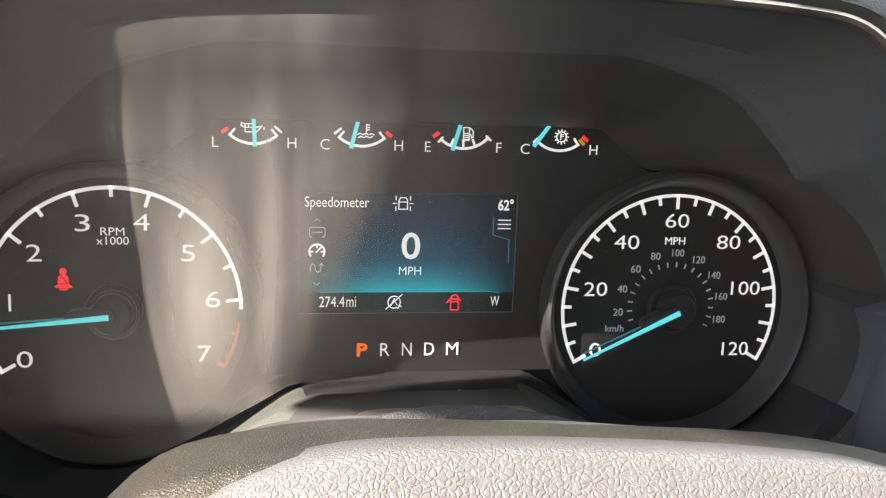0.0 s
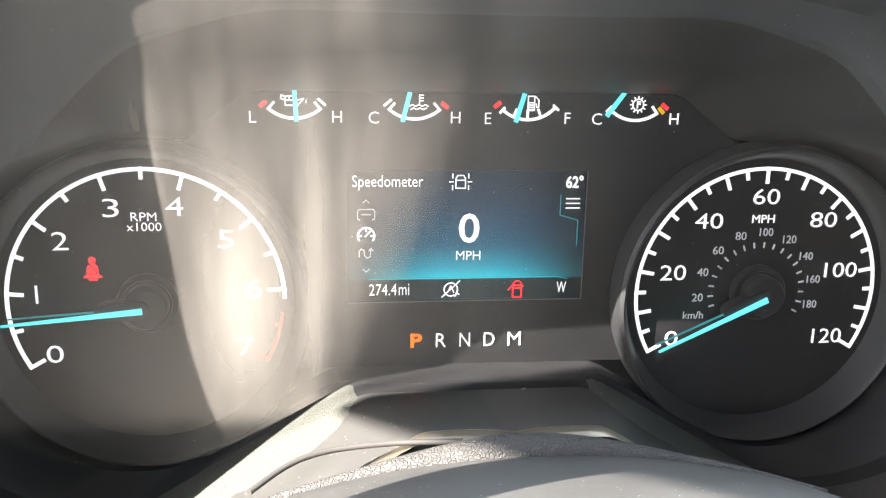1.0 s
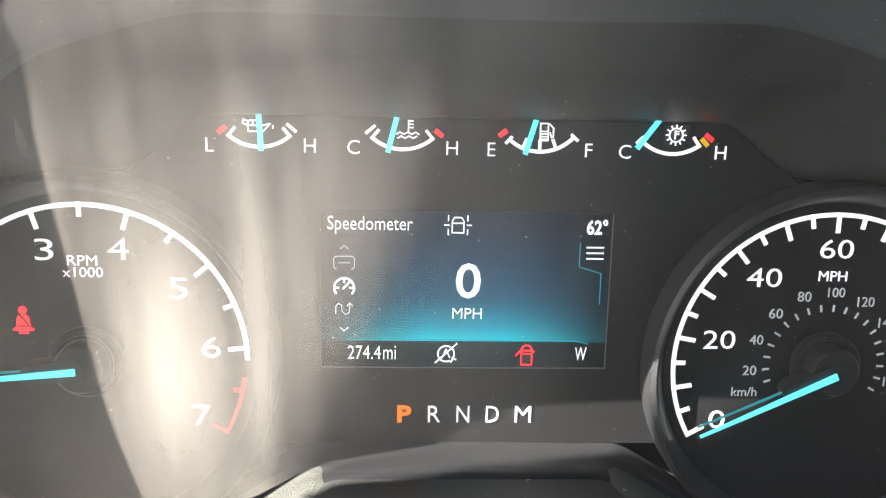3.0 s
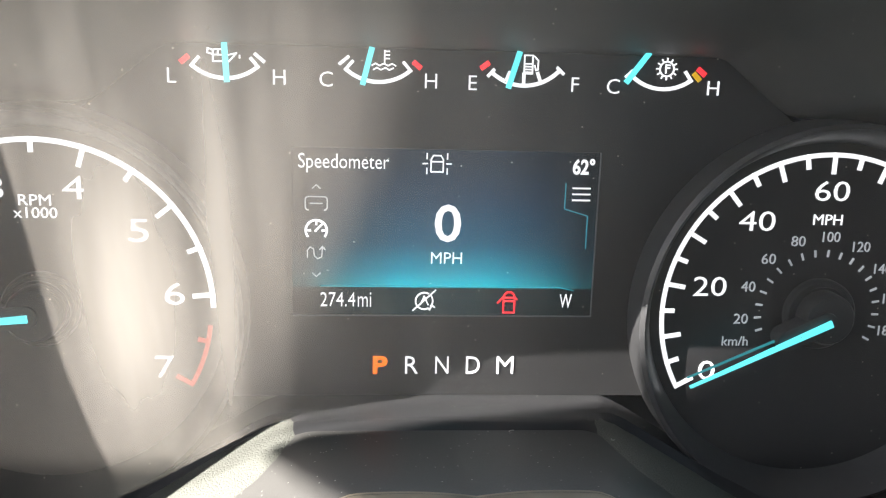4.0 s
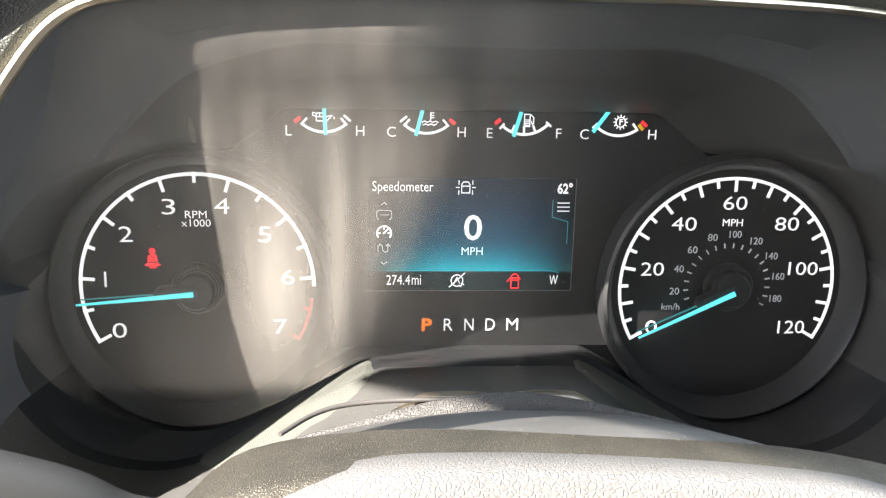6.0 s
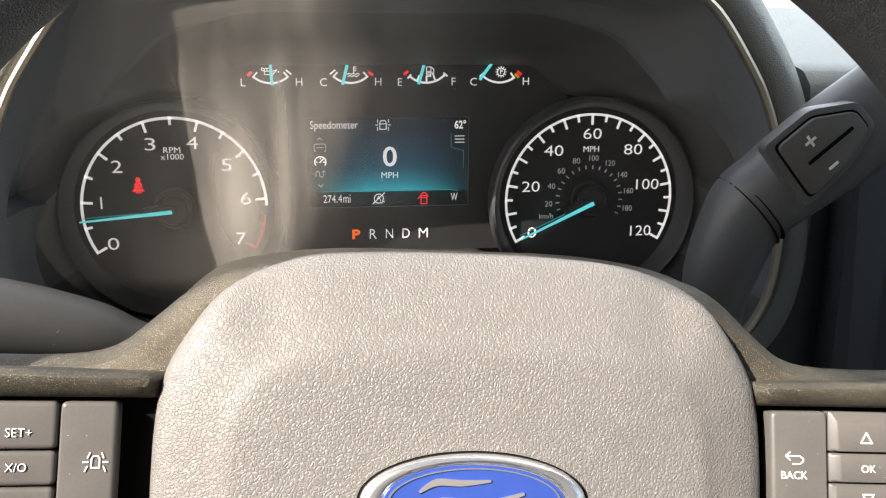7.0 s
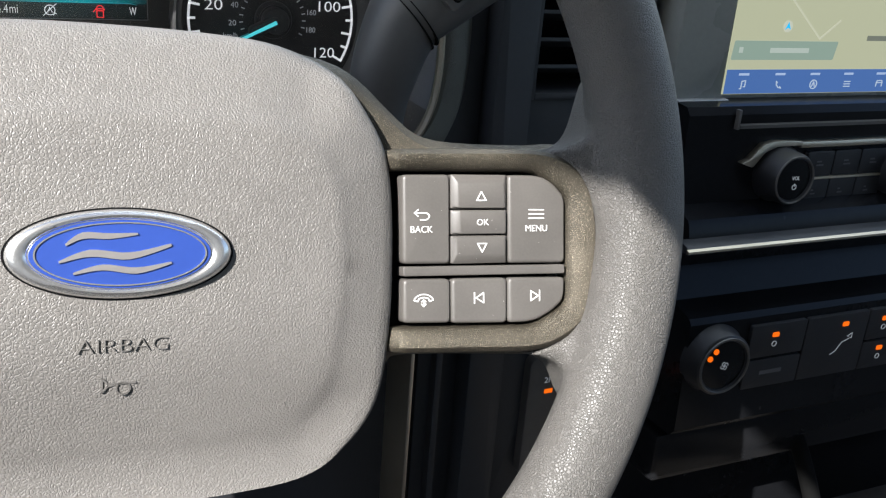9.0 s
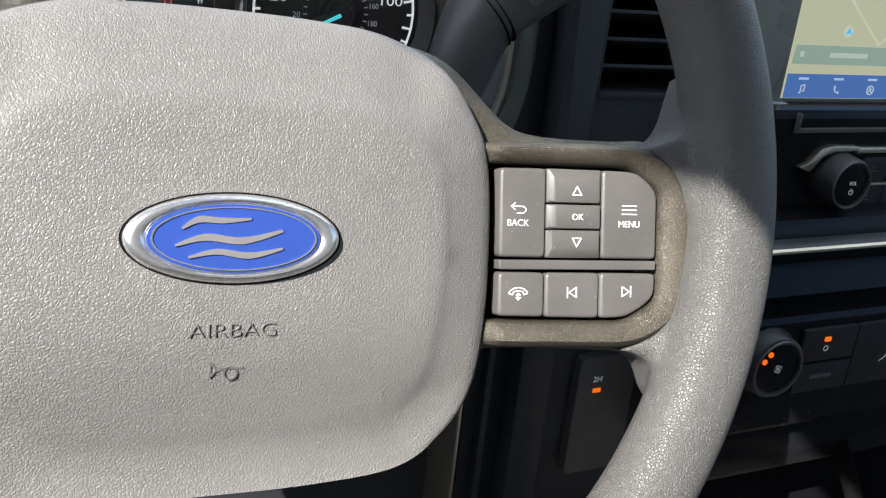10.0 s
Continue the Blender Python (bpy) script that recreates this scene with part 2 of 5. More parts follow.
def box_outline(x0, y0, x1, y1, r=0.0, k=4):
    if r <= 0:
        return [(x0, y0), (x1, y0), (x1, y1), (x0, y1)]
    out = []
    for cx, cy, a in ((x1 - r, y0 + r, -90), (x1 - r, y1 - r, 0), (x0 + r, y1 - r, 90), (x0 + r, y0 + r, 180)):
        out += arc_points(cx, cy, r, a, a + 90, k)
    return out


def rounded(points, radius, k=4):
    """The outline with its corners rounded."""
    out = []
    n = len(points)
    for i in range(n):
        p, a, b = Vector(points[i]), Vector(points[i - 1]), Vector(points[(i + 1) % n])
        da, db = (a - p), (b - p)
        r = min(radius, da.length * 0.45, db.length * 0.45)
        s, e = p + da.normalized() * r, p + db.normalized() * r
        for j in range(k + 1):
            t = j / k
            q = s * (1 - t) ** 2 + p * 2 * t * (1 - t) + e * t * t
            out.append((q.x, q.y))
    return out


def lathe(profile, k=48):
    """A turned body about the third axis: profile of (radius, height)."""
    return loft([[(r * math.cos(2 * math.pi * i / k), r * math.sin(2 * math.pi * i / k), h) for i in range(k)] for r, h in profile], False, True)


def mirrored(half):
    """A closed outline from its right half, which runs from the top's middle to the bottom's middle."""
    return list(half) + [(-a, b) for a, b in half[-2:0:-1]]


# ---- instrument cluster ----
DIAL_X, DIAL_Z, DIAL_R = 0.1185, 1.2758, 0.0504
cluster = thing("instrument_cluster", "black instrument cluster with two round gauges and a lit centre display", "instrument cluster")
APPLIQUE = mirrored([(0, 1.3533), (0.0803, 1.3533), (0.1067, 1.3324), (0.13, 1.31), (0.13, 1.27), (0.1, 1.24), (0.08, 1.2425), (0.065, 1.2478), (0, 1.2482)])
part("face_panel", slab(APPLIQUE, -0.003, 0.0, 0.0004, wall_xz), FACE, cluster, "flat matt black centre panel")


def polar(points, k=288, mid=(0.0, 1.29)):
    """The outline resampled at even angles about mid, by its farthest crossing."""
    out = []
    c = Vector(mid)
    for i in range(k):
        a = math.pi / 2 - 2 * math.pi * i / k
        d = Vector((math.cos(a), math.sin(a)))
        best = 0.0
        for p, q in zip(points, points[1:] + points[:1]):
            p, q = Vector(p) - c, Vector(q) - c
            e = q - p
            den = d.x * e.y - d.y * e.x
            if abs(den) > 1e-12:
                t, s = (p.x * e.y - p.y * e.x) / den, (p.x * d.y - p.y * d.x) / den
                if t > 0 and -1e-9 <= s <= 1 + 1e-9:
                    best = max(best, t)
        out.append(best)
    return out


def ease(values, times=2):
    for _ in range(times):
        values = [(values[i - 1] + 2 * values[i] + values[(i + 1) % len(values)]) / 4 for i in range(len(values))]
    return values


K = 288
circles = [[(sx * DIAL_X + 0.0605 * math.cos(a), DIAL_Z + 0.0605 * math.sin(a)) for a in (2 * math.pi * i / 72 for i in range(72))] for sx in (1, -1)]
C0 = ease([max(v) for v in zip(polar(APPLIQUE), polar(circles[0]), polar(circles[1]))], 2)
M0 = polar(mirrored([(0, 1.383), (0.06, 1.383), (0.0745, 1.3828), (0.1136, 1.371), (0.141, 1.343), (0.161, 1.305), (0.1835, 1.275), (0.183, 1.245),
                     (0.165, 1.217), (0.14, 1.206), (0.1185, 1.204), (0.1, 1.209), (0.086, 1.2190), (0.0745, 1.2320), (0.066, 1.2425), (0.058, 1.2478), (0.048, 1.2496), (0, 1.2500)]))
TRIM = mirrored([(0, 1.398), (0.05, 1.3975), (0.095, 1.3962), (0.132, 1.3938), (0.145, 1.3835), (0.1575, 1.3660), (0.170, 1.347), (0.179, 1.330), (0.1885, 1.30),
                 (0.1893, 1.266), (0.187, 1.244), (0.179, 1.226), (0.165, 1.212), (0.14, 1.204), (0.118, 1.205), (0.098, 1.216), (0.08, 1.243), (0.066, 1.2565), (0.045, 1.2620), (0, 1.2632)])
T0 = [t - 0.004 * abs(math.sin(2 * math.pi * i / K)) * max(0.0, min(1.0, (0.33 - math.cos(2 * math.pi * i / K)) / 0.28)) for i, t in enumerate(ease(polar(TRIM), 9))]  # the sides stand nearly upright
down = [max(0.0, -math.cos(2 * math.pi * i / K)) for i in range(K)]


def ring_at(radius, depth):
    out = []
    for i in range(K):
        a = math.pi / 2 - 2 * math.pi * i / K
        out.append((radius[i] * math.cos(a), depth[i], 1.29 + radius[i] * math.sin(a)))
    return out


low = [max(0.0, min(1.0, 1.6 * d)) for d in down]
M0 = [max(m, c + 0.012) if d == 0 else m for m, c, d in zip(ease(M0, 10), C0, down)]
bowl = [ring_at(C0, [0.0005] * K),
        ring_at([c + 0.0018 * (1 - w) + 0.0003 * w for c, w in zip(C0, low)], [-0.004 + 0.0025 * w for w in low]),
        ring_at([(c + (m - c) * 0.45) * (1 - w) + (c - 0.0002) * w for c, m, w in zip(C0, M0, low)], [-0.017 + 0.007 * w for w in low]),
        ring_at([(c + (m - c) * 0.55) * (1 - w) + (c - 0.0006) * w for c, m, w in zip(C0, M0, low)], [-0.020 + 0.0055 * w for w in low]),
        ring_at([m * (1 - w) + max(m, c - 0.0014) * w for c, m, w in zip(C0, M0, low)], [-0.056 + 0.036 * w for w in low])]
tunnel = [ring_at([(m - 0.002) * (1 - w) + max(m, c - 0.0012) * w for c, m, w in zip(C0, M0, low)], [-0.052 + 0.0335 * w for w in low]),
          ring_at([m + 0.0002 for m in M0], [-0.0565 + 0.0325 * w for w in low]),
          ring_at([m + 0.0012 * w + (t - m) * 0.45 * (1 - w) for m, t, w in zip(M0, T0, low)], [-0.062 + 0.034 * w for w in low]),
          ring_at([t - 0.004 + 0.007 * w for t, w in zip(T0, low)], [-0.085] * K), ring_at([t - 0.001 for t in T0], [-0.0965] * K)]
part("housing", slab([(1.16 * a, 1.29 + 1.16 * (b - 1.29)) for a, b in TRIM], -0.05, -0.012, 0, wall_xz), BLACK, cluster)
TOP, FOOT = list(range(-84, 85)), list(range(84, K - 83))
part("mask", loft([[q[i] for i in TOP] for q in bowl], closed=False), MASK, cluster, "satin dark grey mask that dishes outward")
part("lip_band", loft([[q[i] for i in FOOT] for q in bowl], closed=False), SHADED_LIP, cluster, "satin band under the gauges, shade put into its colour")
part("hood_lining", loft([[q[i] for i in TOP] for q in tunnel], closed=False), UPPER, cluster, "smooth grey hood lining around the gauges")
part("ledge_lip", loft([[q[i] for i in FOOT] for q in tunnel[:3]], closed=False), SHADED_LIP, cluster, "satin lip along the ledge, shade put into its colour")
part("ledge", loft([[q[i] for i in FOOT] for q in tunnel[2:]], closed=False), LINER, cluster, "dusty grey ledge below the gauges")
part("trim_ring", loft([ring_at([t + a for t in T0], [b] * K) for a, b in ((-0.001, -0.0955), (-0.0006, -0.099), (0.001, -0.1002), (0.0026, -0.099), (0.003, -0.0955))]),
     CHROME, cluster, "thin satin silver trim round the hood opening")


def dial(name, x, label):
    d = part(name, slab(arc_points(0, 0, 0.0575, 0, 360, 72)[:-1], -0.001, 0.0004), DIALFACE, cluster, label)
    d.matrix_local = pose(x, 0, DIAL_Z, 90)
    part("ring", lathe([(0.0535, 0.0004), (0.0545, 0.003), (0.0575, 0.012), (0.0588, 0.0135), (0.0602, 0.0125), (0.0605, 0.006), (0.0605, -0.002)], 72), RING, d, "satin dark bezel ring")
    return d


def ticks(d, count, a0, a1, long, short, every, width, mat=WHITE, skip=lambda i: False, radius=DIAL_R):
    made = {}
    for i in range(count + 1):
        if skip(i):
            continue
        size = long if i % every == 0 else short
        if size not in made:
            made[size] = mesh_of(slab(box_outline(radius - size, -width / 2, radius, width / 2), 0.0004, 0.0008), "tick")
        t = part("tick", made[size], mat, d)
        t.matrix_local = pose(0, 0, 0, 0, 0, a0 + (a1 - a0) * i / count)


def needle(d, angle, reach):
    n = part("pointer", slab([(0.0004, -0.0011), (reach, -0.0004), (reach, 0.0004), (0.0004, 0.0011)], 0.0115, 0.0125, 0.0003), CYAN, d, "cyan lit pointer")
    n.matrix_local = pose(0, 0, 0, 0, 0, angle)
    # pointer's reflection in the dial face, added as a dim glowing strip
    line = part("pointer_reflection", slab([(0.012, -0.0003), (reach - 0.001, -0.0002), (reach - 0.001, 0.0002), (0.012, 0.0003)], 0.0070, 0.0078), CYANDIM, d, "dim cyan reflection of the pointer, made as a glowing strip")
    line.matrix_local = pose(0, 0, 0, 0, 0, angle - 1.2)
    part("hub", lathe([(0.0112, 0.0004), (0.0112, 0.0030), (0.0106, 0.0038), (0.0092, 0.0038), (0.0088, 0.0030), (0.0080, 0.0030), (0.0080, 0.0088), (0.0073, 0.0098), (0.001, 0.0100)], 40), HUB, d, "round black pointer hub")
    a = part("hub_arm", slab(box_outline(-0.002, -0.0034, 0.0175, 0.0034, 0.0033), 0.0045, 0.0108, 0.0008), HUB, d, "short black arm under the pointer")
    a.matrix_local = pose(0, 0, 0, 0, 0, angle)


A0, A1 = 209.5, -29.0


def numeral_at(x, y):
    return pose(x, y, 0.0006)


def scale_arc(d, a0, a1, count, thick, mat=WHITE, name="scale_arc", radius=DIAL_R):
    """The scale's band in pieces, a hair's gap beside each mark."""
    step = (a1 - a0) / count
    for i in range(count):
        part(name, arc_band(0, 0, radius - thick, radius, a0 + step * i - 0.9, a0 + step * (i + 1), 6, 0.0004, 0.0008), mat, d)


tach = dial("tachometer", -DIAL_X, "dark round rev counter face")
part("scale_arc", arc_band(0, 0, DIAL_R - 0.0015, DIAL_R, A0, 0.5, 60, 0.0004, 0.0008), WHITE, tach)
part("red_zone", arc_band(0, 0, DIAL_R - 0.0022, DIAL_R - 0.0008, -6.0, A1, 20, 0.0004, 0.0008), REDLINE, tach, "dull red band")
ticks(tach, 14, A0, A1, 0.0066, 0.0045, 2, 0.0014, skip=lambda i: i > 12)
for a, size in ((A1 + (A0 - A1) / 14, 0.0036), (A1, 0.0058)):
    t = part("red_tick", slab(box_outline(DIAL_R - 0.001 - size, -0.0007, DIAL_R - 0.001, 0.0007), 0.0004, 0.0008), REDLINE, tach)
    t.matrix_local = pose(0, 0, 0, 0, 0, a)
for i, (nx, ny) in enumerate(((-0.0345, -0.0195), (-0.0392, 0.0036), (-0.0296, 0.0235), (-0.0113, 0.0355), (0.0110, 0.0360), (0.0288, 0.0236), (0.0384, 0.0046), (0.0348, -0.0182))):
    print_box("numeral", str(i), (0.0060, None, 0.0056, 0.0056, 0.0062, 0.0056, 0.0058, 0.0054)[i], 0.0067, WHITE, tach, numeral_at(nx, ny))
print_box("unit_print", "RPM", 0.0090, 0.0031, WHITE, tach, pose(0, 0.0322, 0.0006))
print_box("unit_print", "x1000", 0.0122, 0.0031, WHITE, tach, pose(0, 0.0285, 0.0006))
needle(tach, 185.4, 0.049)
belt = part("seat_belt_lamp", slab(rounded([(-0.0009, 0.0012), (0.0009, 0.0012), (0.0019, 0.0003), (0.0021, -0.0030), (0.0033, -0.0033), (0.0033, -0.0039), (0.0012, -0.0040), (-0.0012, -0.0040), (-0.0033, -0.0039), (-0.0033, -0.0033), (-0.0021, -0.0030), (-0.0019, 0.0003)], 0.0008), 0.0004,0.0008), RED, tach, "lit red seat belt warning lamp")
belt.matrix_local = pose(-0.0190, 0.0136, 0)
part("lamp_head", slab(arc_points(0, 0.0026, 0.0013, 0, 360, 16)[:-1], 0.0004, 0.0008), RED, belt)
part("lamp_belt", strokes([[(-0.0017, 0.0022), (0.0017, -0.0022)], [(-0.0017, -0.0024), (0.0017, -0.0024)]], 0.0004, 0.0008, 0.001), DIALFACE, belt, "dark belt line")
part("lamp_base", strokes([[(-0.0013, -0.0047), (0.0013, -0.0047)]], 0.0006, 0.0004, 0.0008), RED, belt)

speedo = dial("speedometer", DIAL_X - 0.0008, "black round speedometer face")
scale_arc(speedo, A0, A1 - 0.5, 24, 0.0014)
ticks(speedo, 24, A0, A1 - 0.5, 0.0066, 0.0046, 2, 0.0014)
for words, nx, ny, wide in (("0", -0.0338, -0.0192, 0.0053), ("20", -0.0352, 0.0082, 0.0104), ("40", -0.0223, 0.0290, 0.0113), ("60", 0.0004, 0.0386, 0.0108), ("80", 0.0253, 0.0292, 0.0110), ("100", 0.0352, 0.0084, 0.0137), ("120", 0.0326, -0.0196, 0.0126)):
    print_box("numeral", words, wide, 0.0061, WHITE, speedo, numeral_at(nx, ny))
print_box("unit_print", "MPH", 0.0092, 0.0032, WHITE, speedo, pose(0, 0.0297, 0.0006))
print_on("unit_print", "km/h", 0.0044, DIM, speedo, pose(-0.0255, -0.0095, 0.0006))
ticks(speedo, 19, 210, 210 - 240 * 190 / 193, 0.0022, 0.0022, 1, 0.0006, DIM, lambda i: i == 0, 0.0202)
for i in range(1, 10):
    a = 210 - 240 * i * 20 / 193
    print_box("small_numeral", str(i * 20), 0.0044 if i < 5 else 0.0055, 0.0032, DIM, speedo, pose(0.0244 * math.cos(radians(a)), 0.0244 * math.sin(radians(a)), 0.0006))
needle(speedo, 205.6, 0.0475)

# ---- clear cover ----
def dusty_lens():
    m = bpy.data.materials.new("dusty clear plastic with painted glare")
    m.use_nodes = True
    n, l = m.node_tree.nodes, m.node_tree.links
    n.remove(n["Principled BSDF"])
    clear, film, gloss = n.new("ShaderNodeBsdfTransparent"), n.new("ShaderNodeBsdfDiffuse"), n.new("ShaderNodeBsdfGlossy")
    # dust film, toned warm to double as glare haze
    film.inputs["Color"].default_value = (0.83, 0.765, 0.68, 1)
    gloss.inputs["Roughness"].default_value = 0.35
    at, st = n.new("ShaderNodeTexCoord"), n.new("ShaderNodeMapping")
    st.inputs["Scale"].default_value = (130, 60, 5)
    streak, speck = n.new("ShaderNodeTexNoise"), n.new("ShaderNodeTexVoronoi")
    streak.inputs["Scale"].default_value, speck.inputs["Scale"].default_value = 1.0, 260
    l.new(at.outputs["Object"], st.inputs["Vector"]), l.new(st.outputs[0], streak.inputs["Vector"]), l.new(at.outputs["Object"], speck.inputs["Vector"])
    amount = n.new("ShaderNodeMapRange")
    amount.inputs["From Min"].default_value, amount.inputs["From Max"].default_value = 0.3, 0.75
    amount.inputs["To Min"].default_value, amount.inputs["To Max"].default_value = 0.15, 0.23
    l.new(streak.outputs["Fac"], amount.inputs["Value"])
    # painted glare: bright bands over the rev counter, denser towards their middles
    glare_spots = []
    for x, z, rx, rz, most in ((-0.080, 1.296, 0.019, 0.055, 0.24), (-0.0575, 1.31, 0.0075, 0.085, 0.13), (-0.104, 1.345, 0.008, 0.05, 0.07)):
        off, grow, glare = n.new("ShaderNodeMapping"), n.new("ShaderNodeVectorMath"), n.new("ShaderNodeMapRange")
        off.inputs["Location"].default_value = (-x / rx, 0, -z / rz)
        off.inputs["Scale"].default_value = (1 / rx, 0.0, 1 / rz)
        grow.operation, glare.interpolation_type = "LENGTH", "SMOOTHSTEP"
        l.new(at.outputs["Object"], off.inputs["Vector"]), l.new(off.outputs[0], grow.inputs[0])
        glare.inputs["From Min"].default_value, glare.inputs["From Max"].default_value = 0.05, 1.0
        glare.inputs["To Min"].default_value, glare.inputs["To Max"].default_value = most, 0.0
        l.new(grow.outputs["Value"], glare.inputs["Value"])
        glare_spots.append(glare)
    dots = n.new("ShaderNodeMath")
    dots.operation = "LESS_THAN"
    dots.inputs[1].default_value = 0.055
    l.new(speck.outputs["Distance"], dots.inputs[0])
    # the painted haze is thinned on one side
    across, side, side_haze = n.new("ShaderNodeSeparateXYZ"), n.new("ShaderNodeMapRange"), n.new("ShaderNodeMath")
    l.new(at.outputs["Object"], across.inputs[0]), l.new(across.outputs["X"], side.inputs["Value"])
    side.interpolation_type, side_haze.operation = "SMOOTHSTEP", "MULTIPLY"
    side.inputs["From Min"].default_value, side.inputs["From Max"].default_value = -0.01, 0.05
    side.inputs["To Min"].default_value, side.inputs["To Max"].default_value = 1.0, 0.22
    l.new(amount.outputs[0], side_haze.inputs[0]), l.new(side.outputs[0], side_haze.inputs[1])
    # the painted glare fades out towards the cover's foot
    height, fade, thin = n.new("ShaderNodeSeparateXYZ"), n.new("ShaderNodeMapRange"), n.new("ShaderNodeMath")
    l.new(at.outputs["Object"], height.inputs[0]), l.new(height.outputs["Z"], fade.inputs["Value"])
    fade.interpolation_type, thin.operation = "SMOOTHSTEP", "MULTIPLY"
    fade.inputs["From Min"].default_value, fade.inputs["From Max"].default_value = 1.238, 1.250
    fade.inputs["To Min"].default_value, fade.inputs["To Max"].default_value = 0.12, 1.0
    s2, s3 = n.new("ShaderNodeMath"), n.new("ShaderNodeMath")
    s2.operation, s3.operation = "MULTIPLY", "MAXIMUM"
    total = side_haze.outputs[0]
    for w in glare_spots:
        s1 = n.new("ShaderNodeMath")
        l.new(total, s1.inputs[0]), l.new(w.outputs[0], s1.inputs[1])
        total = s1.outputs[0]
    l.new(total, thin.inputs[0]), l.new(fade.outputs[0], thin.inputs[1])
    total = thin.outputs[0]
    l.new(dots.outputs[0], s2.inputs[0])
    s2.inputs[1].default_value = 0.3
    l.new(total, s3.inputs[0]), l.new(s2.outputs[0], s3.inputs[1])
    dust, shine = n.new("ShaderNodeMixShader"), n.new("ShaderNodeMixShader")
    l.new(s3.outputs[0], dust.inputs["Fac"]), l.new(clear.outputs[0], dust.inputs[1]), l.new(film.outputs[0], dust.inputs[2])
    shine.inputs["Fac"].default_value = 0.035
    l.new(dust.outputs[0], shine.inputs[1]), l.new(gloss.outputs[0], shine.inputs[2])
    l.new(shine.outputs[0], n["Material Output"].inputs["Surface"])
    return m


def lens_y(z):
    """The cover leans: its foot lies deeper than its top."""
    return max(-0.0945, -0.083 + (1.39 - z) * 0.31 - 0.014 * math.exp(-(1.39 - z) / 0.02))


def lens_rim():
    rim = []
    for i in range(K):
        a = math.pi / 2 - 2 * math.pi * i / K
        r = (T0[i] - 0.0008) * (1 - low[i]) + (C0[i] + 0.0005) * low[i]
        x, z = r * math.cos(a), 1.29 + r * math.sin(a)
        x, z = x * (1 - 0.085 * low[i]), z + 0.085 * (1.365 - z) * low[i]  # the foot stands forward of the lip and a little above it
        rim.append((x, lens_y(z), z))
    return rim


def lens_mesh():
    rim = lens_rim()
    sheet = []
    for f in (1.0, 0.85, 0.7, 0.55, 0.4, 0.25, 0.1, 0.01):
        sheet.append([(x * f, lens_y(1.31 + (z - 1.31) * f), 1.31 + (z - 1.31) * f) for x, y, z in rim])
    return loft(sheet, False, True)


part("lens", lens_mesh(), dusty_lens(), cluster, "clear plastic cover with dust specks and painted glare bands")

# ---- small gauges ----
OIL = [[(-0.0046, 0.0012), (-0.0044, 0.0024), (-0.0028, 0.0018)], [(-0.0046, 0.0012), (-0.0028, 0.0006)], [(-0.003, 0.002), (-0.003, -0.0012), (0.0014, -0.0012), (0.0036, 0.0012), (0.0012, 0.0006), (-0.003, 0.0006)],
       [(-0.0016, 0.0006), (-0.0016, 0.002)], [(-0.0026, 0.0021), (-0.0004, 0.0021)], [(0.0044, -0.0002), (0.0044, 0.0006)]]
WATER = [[(0.0002, -0.0008), (0.0002, 0.003)], [(0.0002, 0.0028), (0.0016, 0.0028)], [(0.0002, 0.0018), (0.0016, 0.0018)], [(0.0002, 0.0008), (0.0016, 0.0008)],
         [(-0.0034, -0.0012), (-0.0024, -0.0006), (-0.0012, -0.0012), (0.0, -0.0006), (0.0012, -0.0012), (0.0024, -0.0006), (0.0034, -0.0012)],
         [(-0.003, -0.0024), (-0.002, -0.0018), (-0.0008, -0.0024), (0.0004, -0.0018), (0.0016, -0.0024), (0.0028, -0.0018)]]
FUEL = [[(-0.001, -0.0024), (-0.001, 0.0028), (0.0014, 0.0028), (0.0014, -0.0024), (-0.0014, -0.0024)], [(-0.0006, -0.002), (0.001, -0.002)], [(-0.0006, -0.0012), (0.001, -0.0012)], [(-0.0006, -0.0004), (0.001, -0.0004)], [(-0.0006, 0.0004), (0.001, 0.0004)],
        [(0.0018, 0.0026), (0.003, 0.0014), (0.003, -0.0012), (0.0024, -0.0014), (0.002, 0.0)]]
GEAR = [arc_points(0, 0, 0.0021, 0, 360, 20)] + [[(0.0024 * math.cos(k * math.pi / 6), 0.0024 * math.sin(k * math.pi / 6)), (0.0031 * math.cos(k * math.pi / 6), 0.0031 * math.sin(k * math.pi / 6))] for k in range(12)]
GEAR += [[(-0.0003, -0.0012), (-0.0003, 0.0013)], [(-0.0003, 0.0011), (0.0008, 0.0011)], [(-0.0003, 0.0003), (0.0008, 0.0003)]]
# middle, letters, lean of the pointer in degrees, what it shows, its sign and the sign's shift
GAUGES = [(-0.0640, "L", "H", 3, "oil pressure", OIL, -0.0002, (229, 311), ((219, RED, 1), (229, WHITE, 0), (311, WHITE, 0), (320, WHITE, 0))),
          (-0.0208, "C", "H", -14, "coolant", WATER, 0.0016, (229, 311), ((220, WHITE, 0), (229, WHITE, 0), (311, WHITE, 0), (321, RED, 1))),
          (0.0213, "E", "F", -16, "fuel", FUEL, 0.001, (227, 317), ((217, RED, 1), (228, WHITE, 1), (248, WHITE, 0), (270, WHITE, 0), (291, WHITE, 0), (318, WHITE, 1))),
          (0.0626, "C", "H", -36, "transmission", GEAR, 0.0008, (227, 306), ((224, WHITE, 1), (306, WHITE, 0), (314, YELLOW, 1), (322, RED, 1)))]
